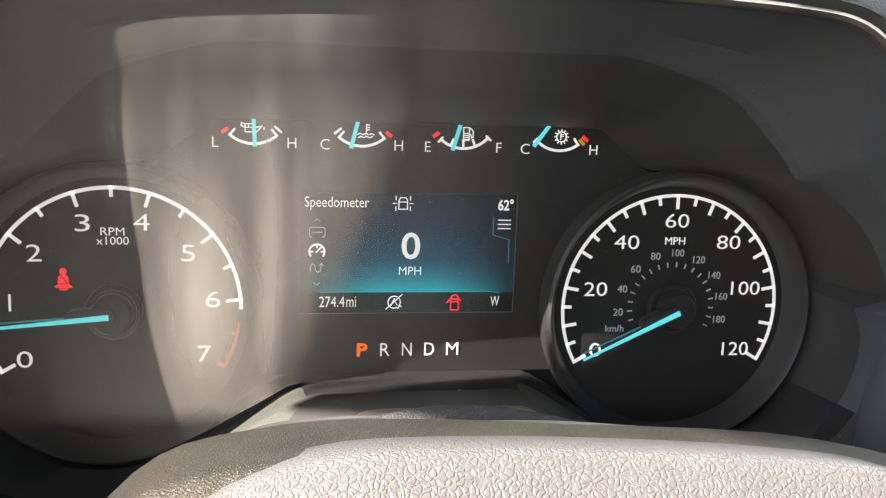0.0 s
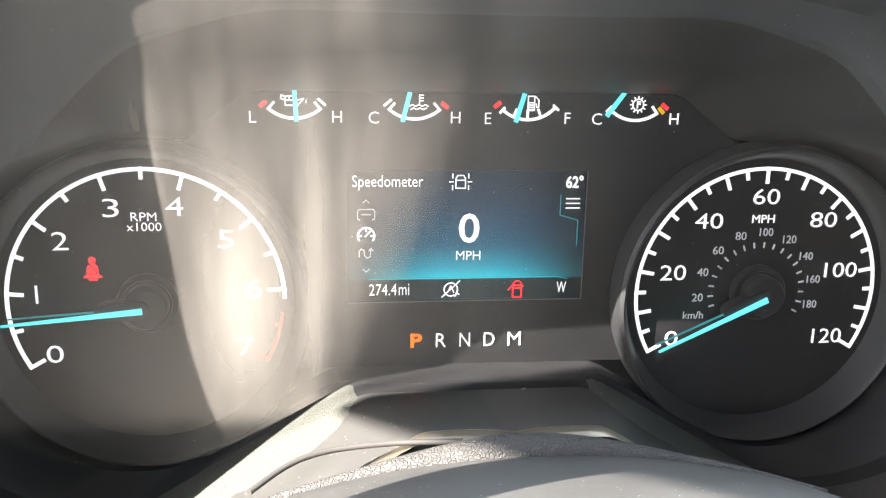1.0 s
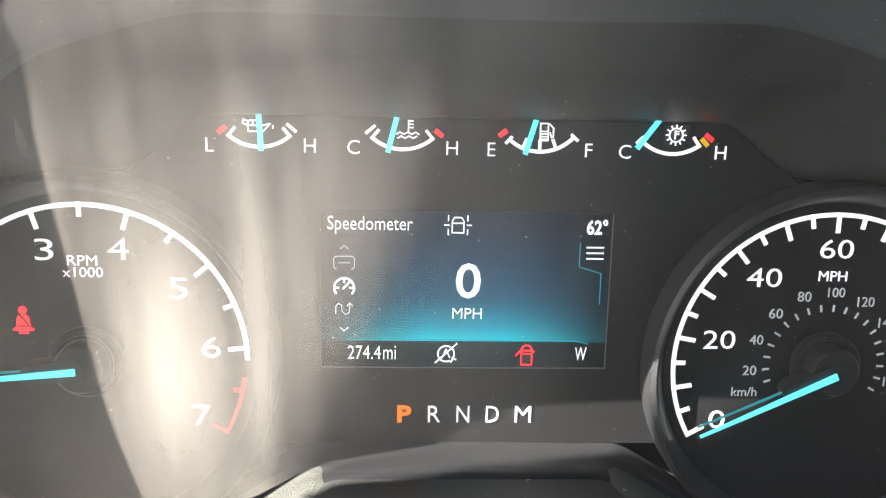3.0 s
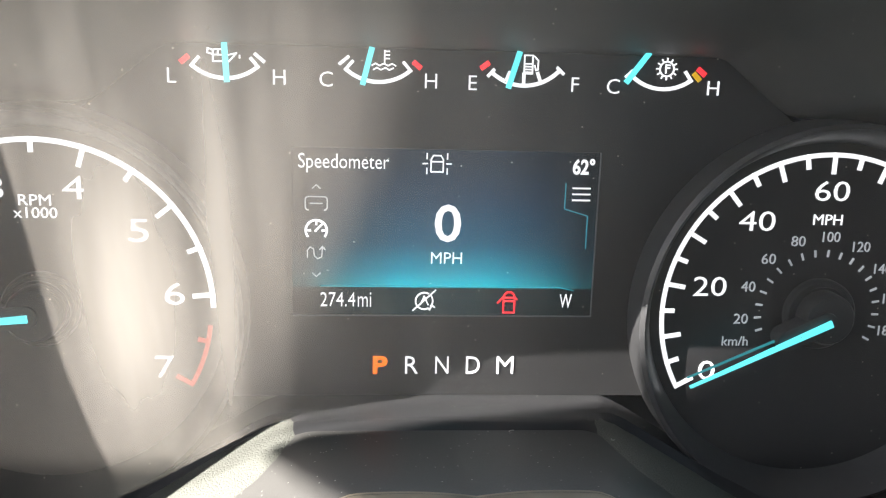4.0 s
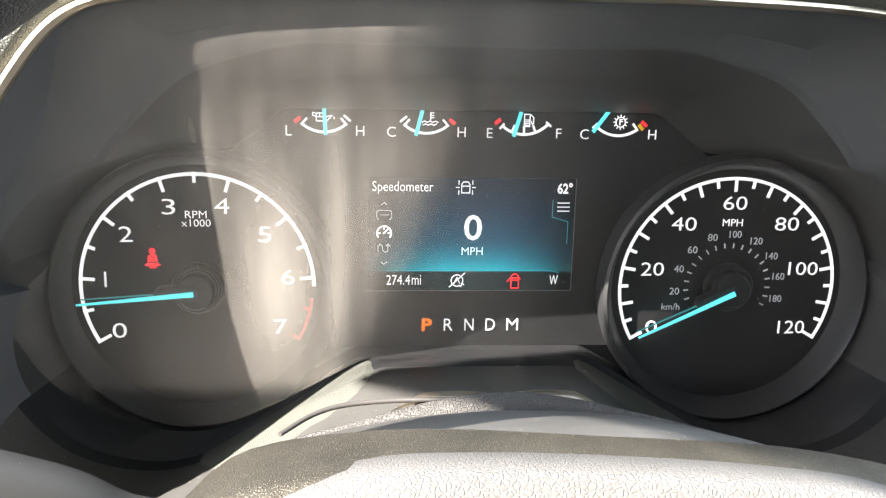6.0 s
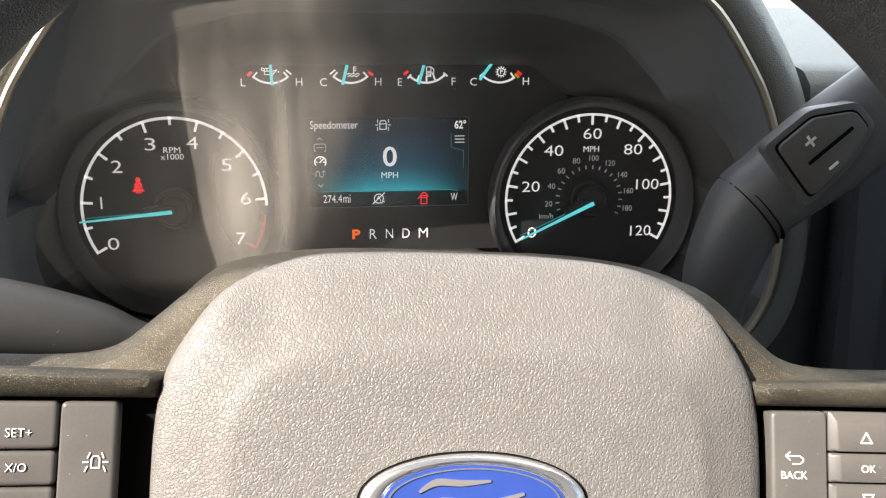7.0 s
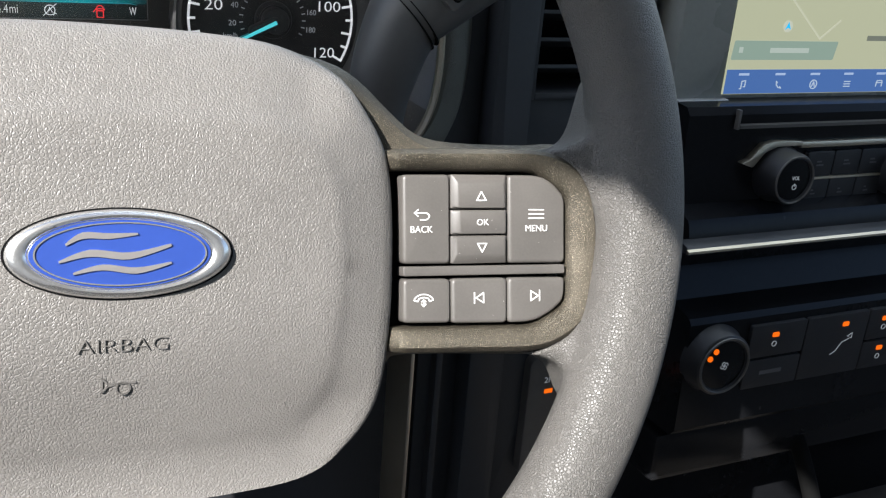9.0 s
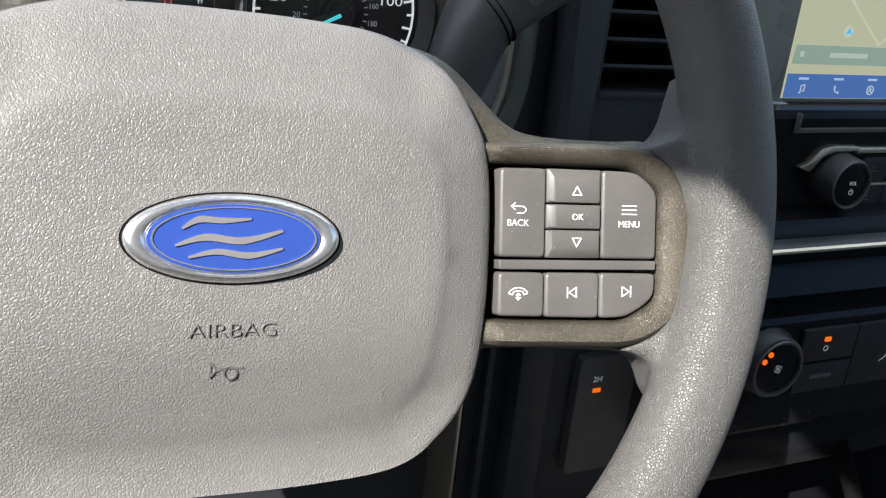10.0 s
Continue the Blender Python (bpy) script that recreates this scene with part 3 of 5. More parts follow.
for gx, lo, hi, lean, what, icon, shift, span, marks in GAUGES:
    g = part("small_gauge", arc_band(0, 0.0120, 0.0135, 0.0146, span[0], span[1], 24, 0.0, 0.0005), WHITE, cluster, "small %s gauge with a lit cyan pointer" % what)
    g.matrix_local = pose(gx, 0, 1.3458, 90)
    for a, mat, outer in marks:
        r0, r1 = (0.0128, 0.0158) if outer else (0.0108, 0.0146)
        w = 0.0007 if mat is not WHITE else 0.00045
        t = part("end_mark", mesh_of(slab(box_outline(r0, -w, r1, w), 0, 0.0006), "end_mark"), mat, g)
        t.matrix_local = pose(0, 0.0120, 0, 0, 0, a)
    print_on("letter", lo, 0.0062, WHITE, g, pose(-0.0148, -0.0016, 0.0003))
    print_on("letter", hi, 0.0062, WHITE, g, pose(0.0152, -0.0014, 0.0003))
    ic = part("gauge_sign", strokes(icon, 0.0004), WHITE, g)
    ic.matrix_local = pose(shift, 0.0038, 0.0002)
    p = part("pointer", slab(box_outline(-0.0008, -0.0055, 0.0008, 0.0055), 0.0012, 0.0018), CYAN, g, "cyan lit pointer")
    p.matrix_local = pose({3: 0.0004, -14: -0.0031, -16: -0.0031, -36: -0.0082}[lean], 0.0024 + (0.0016 if lean < -30 else 0), 0, 0, 0, lean)
print_box("gear_letter", "P", 0.0045, 0.0056, ORANGE, cluster, on_dash(-0.0190, 1.2582), 0.00025, "lit orange letter")
for gx, ch, wide in ((-0.0094, "R", 0.0039), (0.0, "N", 0.0041), (0.0096, "D", 0.0042), (0.0196, "M", 0.0052)):
    print_box("gear_letter", ch, wide, 0.0055, WHITE, cluster, on_dash(gx, 1.2582))


# ---- centre display ----
def gradient_screen():
    m = bpy.data.materials.new("lit blue display")
    m.use_nodes = True
    n, l = m.node_tree.nodes, m.node_tree.links
    b = n["Principled BSDF"]
    b.inputs["Base Color"].default_value, b.inputs["Roughness"].default_value = (0.008, 0.009, 0.01, 1), 0.3
    b.inputs["Specular IOR Level"].default_value = 0.2
    at, sep = n.new("ShaderNodeTexCoord"), n.new("ShaderNodeSeparateXYZ")
    l.new(at.outputs["Object"], sep.inputs[0])
    ax = n.new("ShaderNodeMath")
    ax.operation = "ABSOLUTE"
    l.new(sep.outputs["X"], ax.inputs[0])
    ramp = n.new("ShaderNodeValToRGB")
    mp = n.new("ShaderNodeMapRange")
    mp.inputs["From Min"].default_value, mp.inputs["From Max"].default_value = -0.0165, 0.022
    l.new(sep.outputs["Y"], mp.inputs["Value"]), l.new(mp.outputs[0], ramp.inputs["Fac"])
    e = ramp.color_ramp.elements
    e[0].position, e[0].color = 0.0, (0.0, 0.40, 0.46, 1)
    e[1].position, e[1].color = 1.0, (0.0, 0.010, 0.022, 1)
    for pos, col in ((0.13, (0.0, 0.2, 0.27, 1)), (0.35, (0.0, 0.065, 0.11, 1)), (0.7, (0.0, 0.024, 0.052, 1))):
        k = e.new(pos)
        k.color = col
    side = n.new("ShaderNodeMapRange")
    side.inputs["From Min"].default_value, side.inputs["From Max"].default_value = 0.012, 0.042
    side.inputs["To Min"].default_value, side.inputs["To Max"].default_value = 0.32, 0.03
    l.new(ax.outputs[0], side.inputs["Value"])
    foot = n.new("ShaderNodeMath")
    foot.operation = "GREATER_THAN"
    foot.inputs[1].default_value = -0.0165
    l.new(sep.outputs["Y"], foot.inputs[0])
    f2 = n.new("ShaderNodeMapRange")
    f2.inputs["To Min"].default_value, f2.inputs["To Max"].default_value = 0.03, 1.0
    l.new(foot.outputs[0], f2.inputs["Value"])
    mul = n.new("ShaderNodeMath")
    mul.operation = "MULTIPLY"
    l.new(side.outputs[0], mul.inputs[0]), l.new(f2.outputs[0], mul.inputs[1])
    l.new(ramp.outputs["Color"], b.inputs["Emission Color"]), l.new(mul.outputs[0], b.inputs["Emission Strength"])
    return m


display = part("display", slab(box_outline(-0.0455, -0.0253, 0.0455, 0.0253), 0.0, 0.0006), gradient_screen(), cluster, "lit blue driver information screen")
display.matrix_local = pose(0, 0, 1.2994, 90)


def sign(lines, width, a, b, mat=WHITE, name="display_icon"):
    ob = part(name, strokes(lines, width), mat, display)
    ob.matrix_local = pose(a, b, 0.0007)
    return ob


sign([[(-0.0454, -0.0252), (0.0454, -0.0252), (0.0454, 0.0252)]], 0.00035, 0, 0, EDGE, "display_edge")
for words, wide, high, mx, my, bold in (("0", 0.0079, 0.0114, 0.0005, 0.0034, 0.0003), ("MPH", 0.0093, 0.0034, 0.0004, -0.0072, 0.0), ("Speedometer", 0.0262, 0.0056, -0.0304, 0.0208, 0.0),
                                        ("62°", 0.0066, 0.0048, 0.0405, 0.0211, 0.0002), ("274.4", 0.0104, 0.0044, -0.0320, -0.0203, 0.0), ("mi", 0.0040, 0.0044, -0.0240, -0.0203, 0.0), ("W", 0.0037, 0.0043, 0.0374, -0.0204, 0.0)):
    print_box("display_text", words, wide, high, WHITE, display, pose(mx, my, 0.0008), bold)
sign([[(-0.0372, -0.0161), (0.0352, -0.0161), (0.0396, -0.0170)]], 0.00022, 0, 0, CYANLINE)
sign([[(-0.0018, -0.0024), (-0.0018, 0.0012), (-0.0011, 0.0024), (0.0011, 0.0024), (0.0018, 0.0012), (0.0018, -0.0024), (-0.0018, -0.0024)], [(-0.0018, 0.0006), (0.0018, 0.0006)],
      [(-0.003, -0.003), (-0.003, -0.0014)], [(-0.003, 0.0014), (-0.003, 0.003)], [(0.003, -0.003), (0.003, -0.0014)], [(0.003, 0.0014), (0.003, 0.003)], [(-0.0042, 0), (-0.0028, 0)], [(0.0028, 0), (0.0042, 0)]], 0.00038, -0.0032, 0.0212)
sign([[(-0.0026, 0.0018), (0.0026, 0.0018)], [(-0.0026, 0.0), (0.0026, 0.0)], [(-0.0026, -0.0018), (0.0026, -0.0018)]], 0.00042, 0.0402, 0.0128)
sign([[(0.0354, 0.0160), (0.0354, 0.0083), (0.0425, 0.0062), (0.0425, -0.0038)]], 0.00026, 0, 0, CYANLINE)
sign([box_outline(-0.0032, -0.002, 0.0032, 0.002, 0.0009) + [(-0.0032 + 0.0009, -0.002)], [(-0.0018, 0), (0.0018, 0)]], 0.00034, -0.0384, 0.0089, DIM)
sign([[(-0.0012, -0.0005), (0, 0.0006), (0.0012, -0.0005)]], 0.0003, -0.0384, 0.0138, DIM)
sign([[(-0.0012, 0.0005), (0, -0.0006), (0.0012, 0.0005)]], 0.0003, -0.0384, -0.0126, DIM)
sign([arc_points(0, -0.0006, 0.0031, 215, -35, 20), [(-0.0003, -0.0008), (0.0016, 0.0012)], [(-0.0024, -0.0006), (-0.0017, -0.0006)], [(0, 0.0018), (0, 0.0012)], [(0.0024, -0.0006), (0.0017, -0.0006)]], 0.0006, -0.0384, 0.0014)
sign([[(-0.0026, -0.0014), (-0.0026, 0.0008), (-0.0018, 0.0018), (-0.0008, 0.0012), (-0.0006, -0.0008), (0.0004, -0.0018), (0.0016, -0.0012), (0.0018, 0.0018)], [(0.001, 0.001), (0.0018, 0.002), (0.0026, 0.001)]], 0.00034, -0.0384, -0.006, DIM)
sign([arc_points(0, 0, 0.0026, 60, 300, 16), arc_points(0, 0, 0.0026, -40, 40, 6), [(-0.0034, -0.003), (0.0034, 0.0034)], [(-0.0012, -0.0012), (0, 0.0014), (0.0012, -0.0012)], [(0.0016, -0.0028), (0.0024, -0.0014), (0.0032, -0.002)]], 0.0004, -0.006, -0.0206)
sign([[(-0.0016, -0.0034), (-0.0016, 0.0002), (0.0018, 0.0002), (0.0018, -0.0034), (-0.0016, -0.0034)], [(-0.0016, 0.0008), (-0.0014, 0.0022), (-0.0006, 0.003), (0.0008, 0.003), (0.0016, 0.0022), (0.0018, 0.0008)],
      [(-0.001, 0.0013), (0.0012, 0.0013)], [(-0.0034, -0.0004), (-0.0018, 0.0014)], [(0.0018, 0.0014), (0.0026, 0.0008)]], 0.00045, 0.0198, -0.0207, RED)


# ---- steering wheel ----
# a right, b up the wheel's face, c towards the driver; the wheel is turned a little to the right
WHEEL = pose(0, -0.262, 1.234, 90 - 19.5, 0, 0) @ pose(0.0013, 0.0026, 0, 0, 0, -3.6)
wheel = thing("steering_wheel", "dark grey steering wheel with a grained airbag cover and button pods", "steering wheel", at=WHEEL)
RIM_R, RIM_B, RIM_C = 0.190, 0.018, 0.0235


def rim_mesh():
    """A round rim, with a flat web of skin towards each spoke's end."""
    loops = []
    for i in range(180):
        a = 2 * math.pi * i / 180
        loops.append([((RIM_R + 0.0178 * math.cos(t)) * math.cos(a), RIM_B + (RIM_R + 0.0178 * math.cos(t)) * math.sin(a), RIM_C + 0.0165 * math.sin(t)) for t in (2 * math.pi * j / 24 for j in range(24))])
    loops.append(loops[0])
    bm = loft(loops)
    bmesh.ops.remove_doubles(bm, verts=bm.verts, dist=1e-6)
    edge = smooth_line([(0.1515, 0.0366, 0), (0.1600, 0.0378, 0), (0.1670, 0.0412, 0), (0.1712, 0.0478, 0), (0.1742, 0.0565, 0), (0.1780, 0.068, 0)], 4)
    foot = smooth_line([(0.170, -0.066, 0), (0.1645, -0.0575, 0), (0.1618, -0.0500, 0), (0.1575, -0.0452, 0), (0.151, -0.0425, 0), (0.1465, -0.0415, 0)], 4)
    upper = [(p.x, p.y) for p in edge] + [(0.186, 0.06), (0.190, 0.02), (0.1735, 0.006), (0.1695, 0.020), (0.162, 0.0295), (0.151, 0.0348)]
    lower = [(p.x, p.y) for p in foot] + [(0.151, -0.0388), (0.1605, -0.0345), (0.1690, -0.0245), (0.1735, -0.012), (0.190, -0.03), (0.186, -0.055)]
    for sx, ring in ((1, upper), (1, lower), (-1, upper), (-1, lower)):
        low = [bm.verts.new((sx * x, y, -0.002)) for x, y in ring]
        top = [bm.verts.new((sx * x, y, 0.0165 + 0.35 * max(0.0, x - 0.152))) for x, y in ring]
        k = len(ring)
        made = [bm.faces.new((low[i], low[(i + 1) % k], top[(i + 1) % k], top[i])) for i in range(k)] + [bm.faces.new(low[::-1]), bm.faces.new(top)]
        bmesh.ops.recalc_face_normals(bm, faces=made)
    return bm


rim = part("rim", rim_mesh(), RIMSKIN, wheel, "thick grained rim")
blend = rim.modifiers.new("blend", "REMESH")
blend.mode, blend.voxel_size, blend.use_smooth_shade = "VOXEL", 0.0016, True
ease_off = rim.modifiers.new("ease", "SMOOTH")
ease_off.factor, ease_off.iterations = 0.5, 30
PAD = mirrored([(0, 0.0712), (0.03, 0.0706), (0.054, 0.0680), (0.076, 0.0585), (0.0885, 0.043), (0.0935, 0.027), (0.0945, 0.0), (0.093, -0.030), (0.0885, -0.056), (0.0765, -0.0725), (0.061, -0.0820), (0.032, -0.085), (0, -0.0855)])
PAD = [tuple(p)[:2] for p in smooth_line([(a, b, 0) for a, b in PAD], 5, True)]


def shrink(outline, by, mid=(0, 0)):
    """The outline drawn in by a distance."""
    k = len(outline)
    out = []
    for i in range(k):
        t = Vector(outline[(i + 1) % k]) - Vector(outline[i - 1])
        nrm = Vector((t.y, -t.x)).normalized()
        p = Vector(outline[i])
        if nrm.dot(p - Vector(mid)) < 0:
            nrm = -nrm
        out.append(tuple(p - nrm * by))
    return out


def brow(b):
    """How far a point lies up at the top edge, 0 to 1."""
    t = max(0.0, min(1.0, (b - 0.048) / 0.018))
    return t * t * (3 - 2 * t)


def pad_fall(b):
    """The cover's face curves away towards its foot: what is left of its height."""
    t = max(0.0, -0.012 - b) / 0.04
    return 1 - 0.5 * t * t if t < 1.1 else 0.395 - 0.8 * (t - 1.1)


def chin(b):
    """How far a point of the outline lies down at the foot, 0 to 1."""
    t = max(0.0, min(1.0, (-0.036 - b) / 0.04))
    return t * t * (3 - 2 * t)


def flank(a):
    """How far a point of the outline lies at the side, 0 to 1."""
    t = max(0.0, min(1.0, (abs(a) - 0.062) / 0.022))
    return t * t * (3 - 2 * t)


def pad_mesh():
    steps = ((0.004, -0.020), (0.0, -0.013), (0.0, 0.0005), (0.0007, 0.0022), (0.0022, 0.0036), (0.006, 0.0062), (0.012, 0.0098), (0.0175, 0.0131), (0.0198, 0.0145), (0.0215, 0.0152), (0.0245, 0.0157), (0.030, 0.0159))
    lean = {-0.020: 0.0052, -0.013: 0.0046, 0.0005: 0.0028, 0.0022: 0.0022, 0.0036: 0.0016, 0.0062: 0.0008}  # the top edge leans back
    full = {0.0005: 0.0040, 0.0022: 0.0050, 0.0036: 0.0056, 0.0062: 0.0046, 0.0098: 0.0026, 0.0131: 0.0008}  # the sides stay nearly flat up to their edge
    soft = {0.0005: 0.5, 0.0022: 0.45, 0.0036: 0.45, 0.0062: 0.52, 0.0098: 0.68, 0.0131: 0.84, 0.0145: 0.9, 0.0152: 0.94, 0.0157: 0.98}  # the foot rolls off far
    loops = []
    for s, h in steps:
        ring = []
        for (a, b), o in zip(shrink(PAD, s), PAD):
            w = chin(o[1])
            rise = h * (pad_fall(b) * (1 + (soft.get(h, 1.0) - 1) * w) if h > 0 else 1) + full.get(h, 0.0) * flank(o[0]) * (1 - 0.55 * w) + (0.002 * brow(b) if s < 0.015 else 0)
            ring.append((a, b - (0.006 if b > 0 else 0) * min(1, s / 0.02) + lean.get(h, 0.0) * brow(o[1]), rise))
        loops.append(ring)
    last = loops[-1]
    for s in (0.75, 0.5, 0.25, 0.03):
        loops.append([(a * s, b * s - 0.004 * (1 - s), (0.0159 + 0.0012 * (1 - s * s)) * pad_fall(b * s)) for a, b, _ in last])
    return loft(loops, False, True)


part("airbag_cover", pad_mesh(), LEATHER, wheel, "grey grained airbag cover", smooth=60)


# emblem: a chromed oval with a blue field and plain silver shapes
def oval(ra, rb, k=64):
    return [(ra * math.cos(2 * math.pi * i / k), rb * math.sin(2 * math.pi * i / k)) for i in range(k)]


part("emblem_gap", loft([[(a, b, h) for a, b in oval(ra, rb)] for ra, rb, h in ((0.0345, 0.0146, 0.0150), (0.0344, 0.0145, 0.0174), (0.0338, 0.0141, 0.0174), (0.0336, 0.0139, 0.0150))]), BLACK, wheel)
badge = part("emblem", loft([[(a, b, h) for a, b in oval(ra, rb)] for ra, rb, h in ((0.0336, 0.0139, 0.0165), (0.0336, 0.0139, 0.0183), (0.0326, 0.0131, 0.0196), (0.0302, 0.0121, 0.0202), (0.0282, 0.0113, 0.0199), (0.0274, 0.0109, 0.0192))], False, True),
             BRIGHT, wheel, "chromed oval emblem with a blue field")
part("blue_field", loft([[(a, b, h) for a, b in oval(ra, rb)] for ra, rb, h in ((0.0270, 0.0107, 0.0192), (0.0268, 0.0106, 0.0197), (0.0134, 0.0053, 0.0200), (0.001, 0.0004, 0.0201))], False, True), BLUE, badge, "deep blue enamel field")
part("field_line", loft([[(a, b, h) for a, b in oval(ra, rb)] for ra, rb, h in ((0.0256, 0.0099, 0.0198), (0.0256, 0.0099, 0.02015), (0.0251, 0.0095, 0.02015), (0.0251, 0.0095, 0.0198))]), BRIGHT, badge, "thin silver line")
SILVER = material("satin silver print", (0.62, 0.58, 0.56), 0.3, metal=0.8, vary=0.08)


def swash(points, widths):
    p = [Vector(q) for q in smooth_line([(a, b, 0) for a, b in points], 5)]
    out_l, out_r = [], []
    for i, c in enumerate(p):
        d = (p[min(i + 1, len(p) - 1)] - p[max(i - 1, 0)]).normalized()
        t = i / (len(p) - 1) * (len(widths) - 1)
        w = widths[int(t)] + (widths[min(int(t) + 1, len(widths) - 1)] - widths[int(t)]) * (t - int(t))
        out_l.append((c.x - d.y * w, c.y + d.x * w)), out_r.append((c.x + d.y * w, c.y - d.x * w))
    return slab(out_l + out_r[::-1], 0.0199, 0.0205)


for line, width in (([(-0.0165, 0.0030), (-0.0115, 0.0058), (-0.004, 0.0056), (0.0045, 0.0062)], (0.0003, 0.0010, 0.0009, 0.0003)),
                    ([(-0.0185, -0.0022), (-0.0095, 0.0004), (0.002, -0.0006), (0.0145, 0.0026)], (0.0003, 0.0011, 0.0011, 0.0004)),
                    ([(-0.0145, -0.0058), (-0.006, -0.0040), (0.004, -0.0052), (0.0145, -0.0030)], (0.0003, 0.0009, 0.0010, 0.0003))):
    part("silver_shape", swash(line, width), SILVER, badge)

EMBOSS = material("smooth moulded lettering", (0.13, 0.123, 0.115), 0.42, vary=0.06)
print_box("moulded_word", "AIRBAG", 0.0272, 0.0042, EMBOSS, wheel, pose(0.0, -0.0288, 0.0158, 9), -0.0001, "raised moulded word").scale = (1, 1, 2.2)
horn = part("horn_sign", strokes([[(-0.0052, -0.002), (-0.0052, 0.0028), (-0.0035, 0.0008), (0.005, 0.0008)], [(-0.0052, -0.002), (-0.0035, 0.0), (-0.001, 0.0006)], arc_points(0.0012, -0.001, 0.0021, 0, 360, 16)], 0.0006, 0, 0.0007), EMBOSS, wheel, "raised moulded horn sign")
horn.matrix_local = pose(-0.0012, -0.042, 0.0118, 15)


# spokes
ARMS = mirrored([(0, 0.0737), (0.041, 0.0734), (0.0715, 0.0692), (0.0858, 0.0626), (0.0985, 0.0513), (0.109, 0.0432), (0.124, 0.0402), (0.155, 0.0400), (0.168, 0.0408), (0.175, 0.038),
                 (0.178, 0.02), (0.178, -0.02), (0.175, -0.042), (0.168, -0.0455), (0.155, -0.0445), (0.105, -0.0415), (0.096, -0.0445), (0.0885, -0.056), (0.072, -0.073), (0.04, -0.083), (0, -0.084)])
ARMS = [tuple(p)[:2] for p in smooth_line([(a, b, 0) for a, b in ARMS], 3, True)]


def frame_mesh():
    """The spoke frame; along its top a brow leans back over the column. Each level: drawn in and height of the arms, the same for the brow, and the brow's lift."""
    levels = ((0.012, -0.028, 0.014, -0.040, 0.002), (0.008, -0.023, 0.004, -0.036, 0.0040), (0.003, -0.017, 0.001, -0.033, 0.0046), (0.0015, -0.014, 0.0, -0.029, 0.0044), (0.0005, -0.0115, 0.0, -0.015, 0.0010), (0.0, -0.0085, 0.0006, -0.006, 0.0),
              (0.0006, -0.0062, 0.002, -0.003, 0.0), (0.002, -0.0045, 0.0045, -0.001, 0.0), (0.0045, -0.0015, 0.0066, 0.0, 0.0), (0.0066, -0.001, 0.0085, 0.0004, 0.0), (0.0085, -0.0008, 0.0105, 0.0006, 0.0))
    loops = []
    for s, h, st, ht, lift in levels:
        arm, top = shrink(ARMS, s), shrink(ARMS, st)
        loops.append([(p[0] + (q[0] - p[0]) * w, p[1] + (q[1] - p[1] + lift) * w, h + (ht - h) * w) for p, q, w in ((p, q, brow(o[1])) for p, q, o in zip(arm, top, ARMS))])
    return loft(loops, True, True)


part("spoke_frame", frame_mesh(), POD, wheel, "metallic bronze-grey spoke frame", smooth=35)


def spoke_side(sx):
    """One side: the bronze surround and the buttons' well."""
    outer = rounded([(0.0835, 0.0345), (0.0935, 0.0358), (0.151, 0.0368), (0.168, 0.0305), (0.1752, 0.012), (0.1752, -0.017), (0.1675, -0.0325), (0.151, -0.0402), (0.0955, -0.0386), (0.0835, -0.037)], 0.014, 6)
    inner = rounded([(0.0895, 0.0280), (0.1495, 0.0282), (0.1625, 0.0185), (0.1625, -0.0222), (0.1482, -0.0302), (0.0895, -0.0290)], 0.003)
    k = 96
    ro, ri = resample(outer, k), resample(inner, k)
    up = lambda a: 0.0078 + 0.0085 * max(0.0, min(1.0, (a - 0.095) / 0.07))  # noqa: E731
    mix = lambda t: [(o[0] + (i[0] - o[0]) * t, o[1] + (i[1] - o[1]) * t) for o, i in zip(ro, ri)]  # noqa: E731
    low_end = lambda a: 0.0115 * max(0.0, min(1.0, (0.0950 - a) / 0.005))  # noqa: E731
    surround = [[(sx * a, b, up(a) + h - low_end(a)) for a, b in mix(t)] for t, h in ((0, -0.014), (0.0, 0.0005), (0.06, 0.0022), (0.25, 0.0040), (0.55, 0.0036), (0.85, 0.0012), (0.95, 0.0), (1.0, -0.003), (1.0, -0.008))]
    part("pod_surround", loft(surround), POD, wheel, "metallic bronze-grey pod surround")
    part("pod_floor", slab([(sx * a, b) for a, b in inner], -0.006, -0.0002), BLACK, wheel)
    return up


def resample(points, k):
    p = [Vector(q) for q in points] + [Vector(points[0])]
    run = [0.0]
    for a, b in zip(p, p[1:]):
        run.append(run[-1] + (b - a).length)
    out = []
    # start where the outline is farthest up and left, so that two outlines pair well
    shift = min(range(len(points)), key=lambda i: points[i][0] - points[i][1])
    base = run[shift]
    for i in range(k):
        d = (base + run[-1] * i / k) % run[-1]
        j = max(q for q in range(len(run) - 1) if run[q] <= d + 1e-12)
        t = (d - run[j]) / max(1e-9, run[j + 1] - run[j])
        out.append(tuple(p[j].lerp(p[j + 1], t)))
    return out


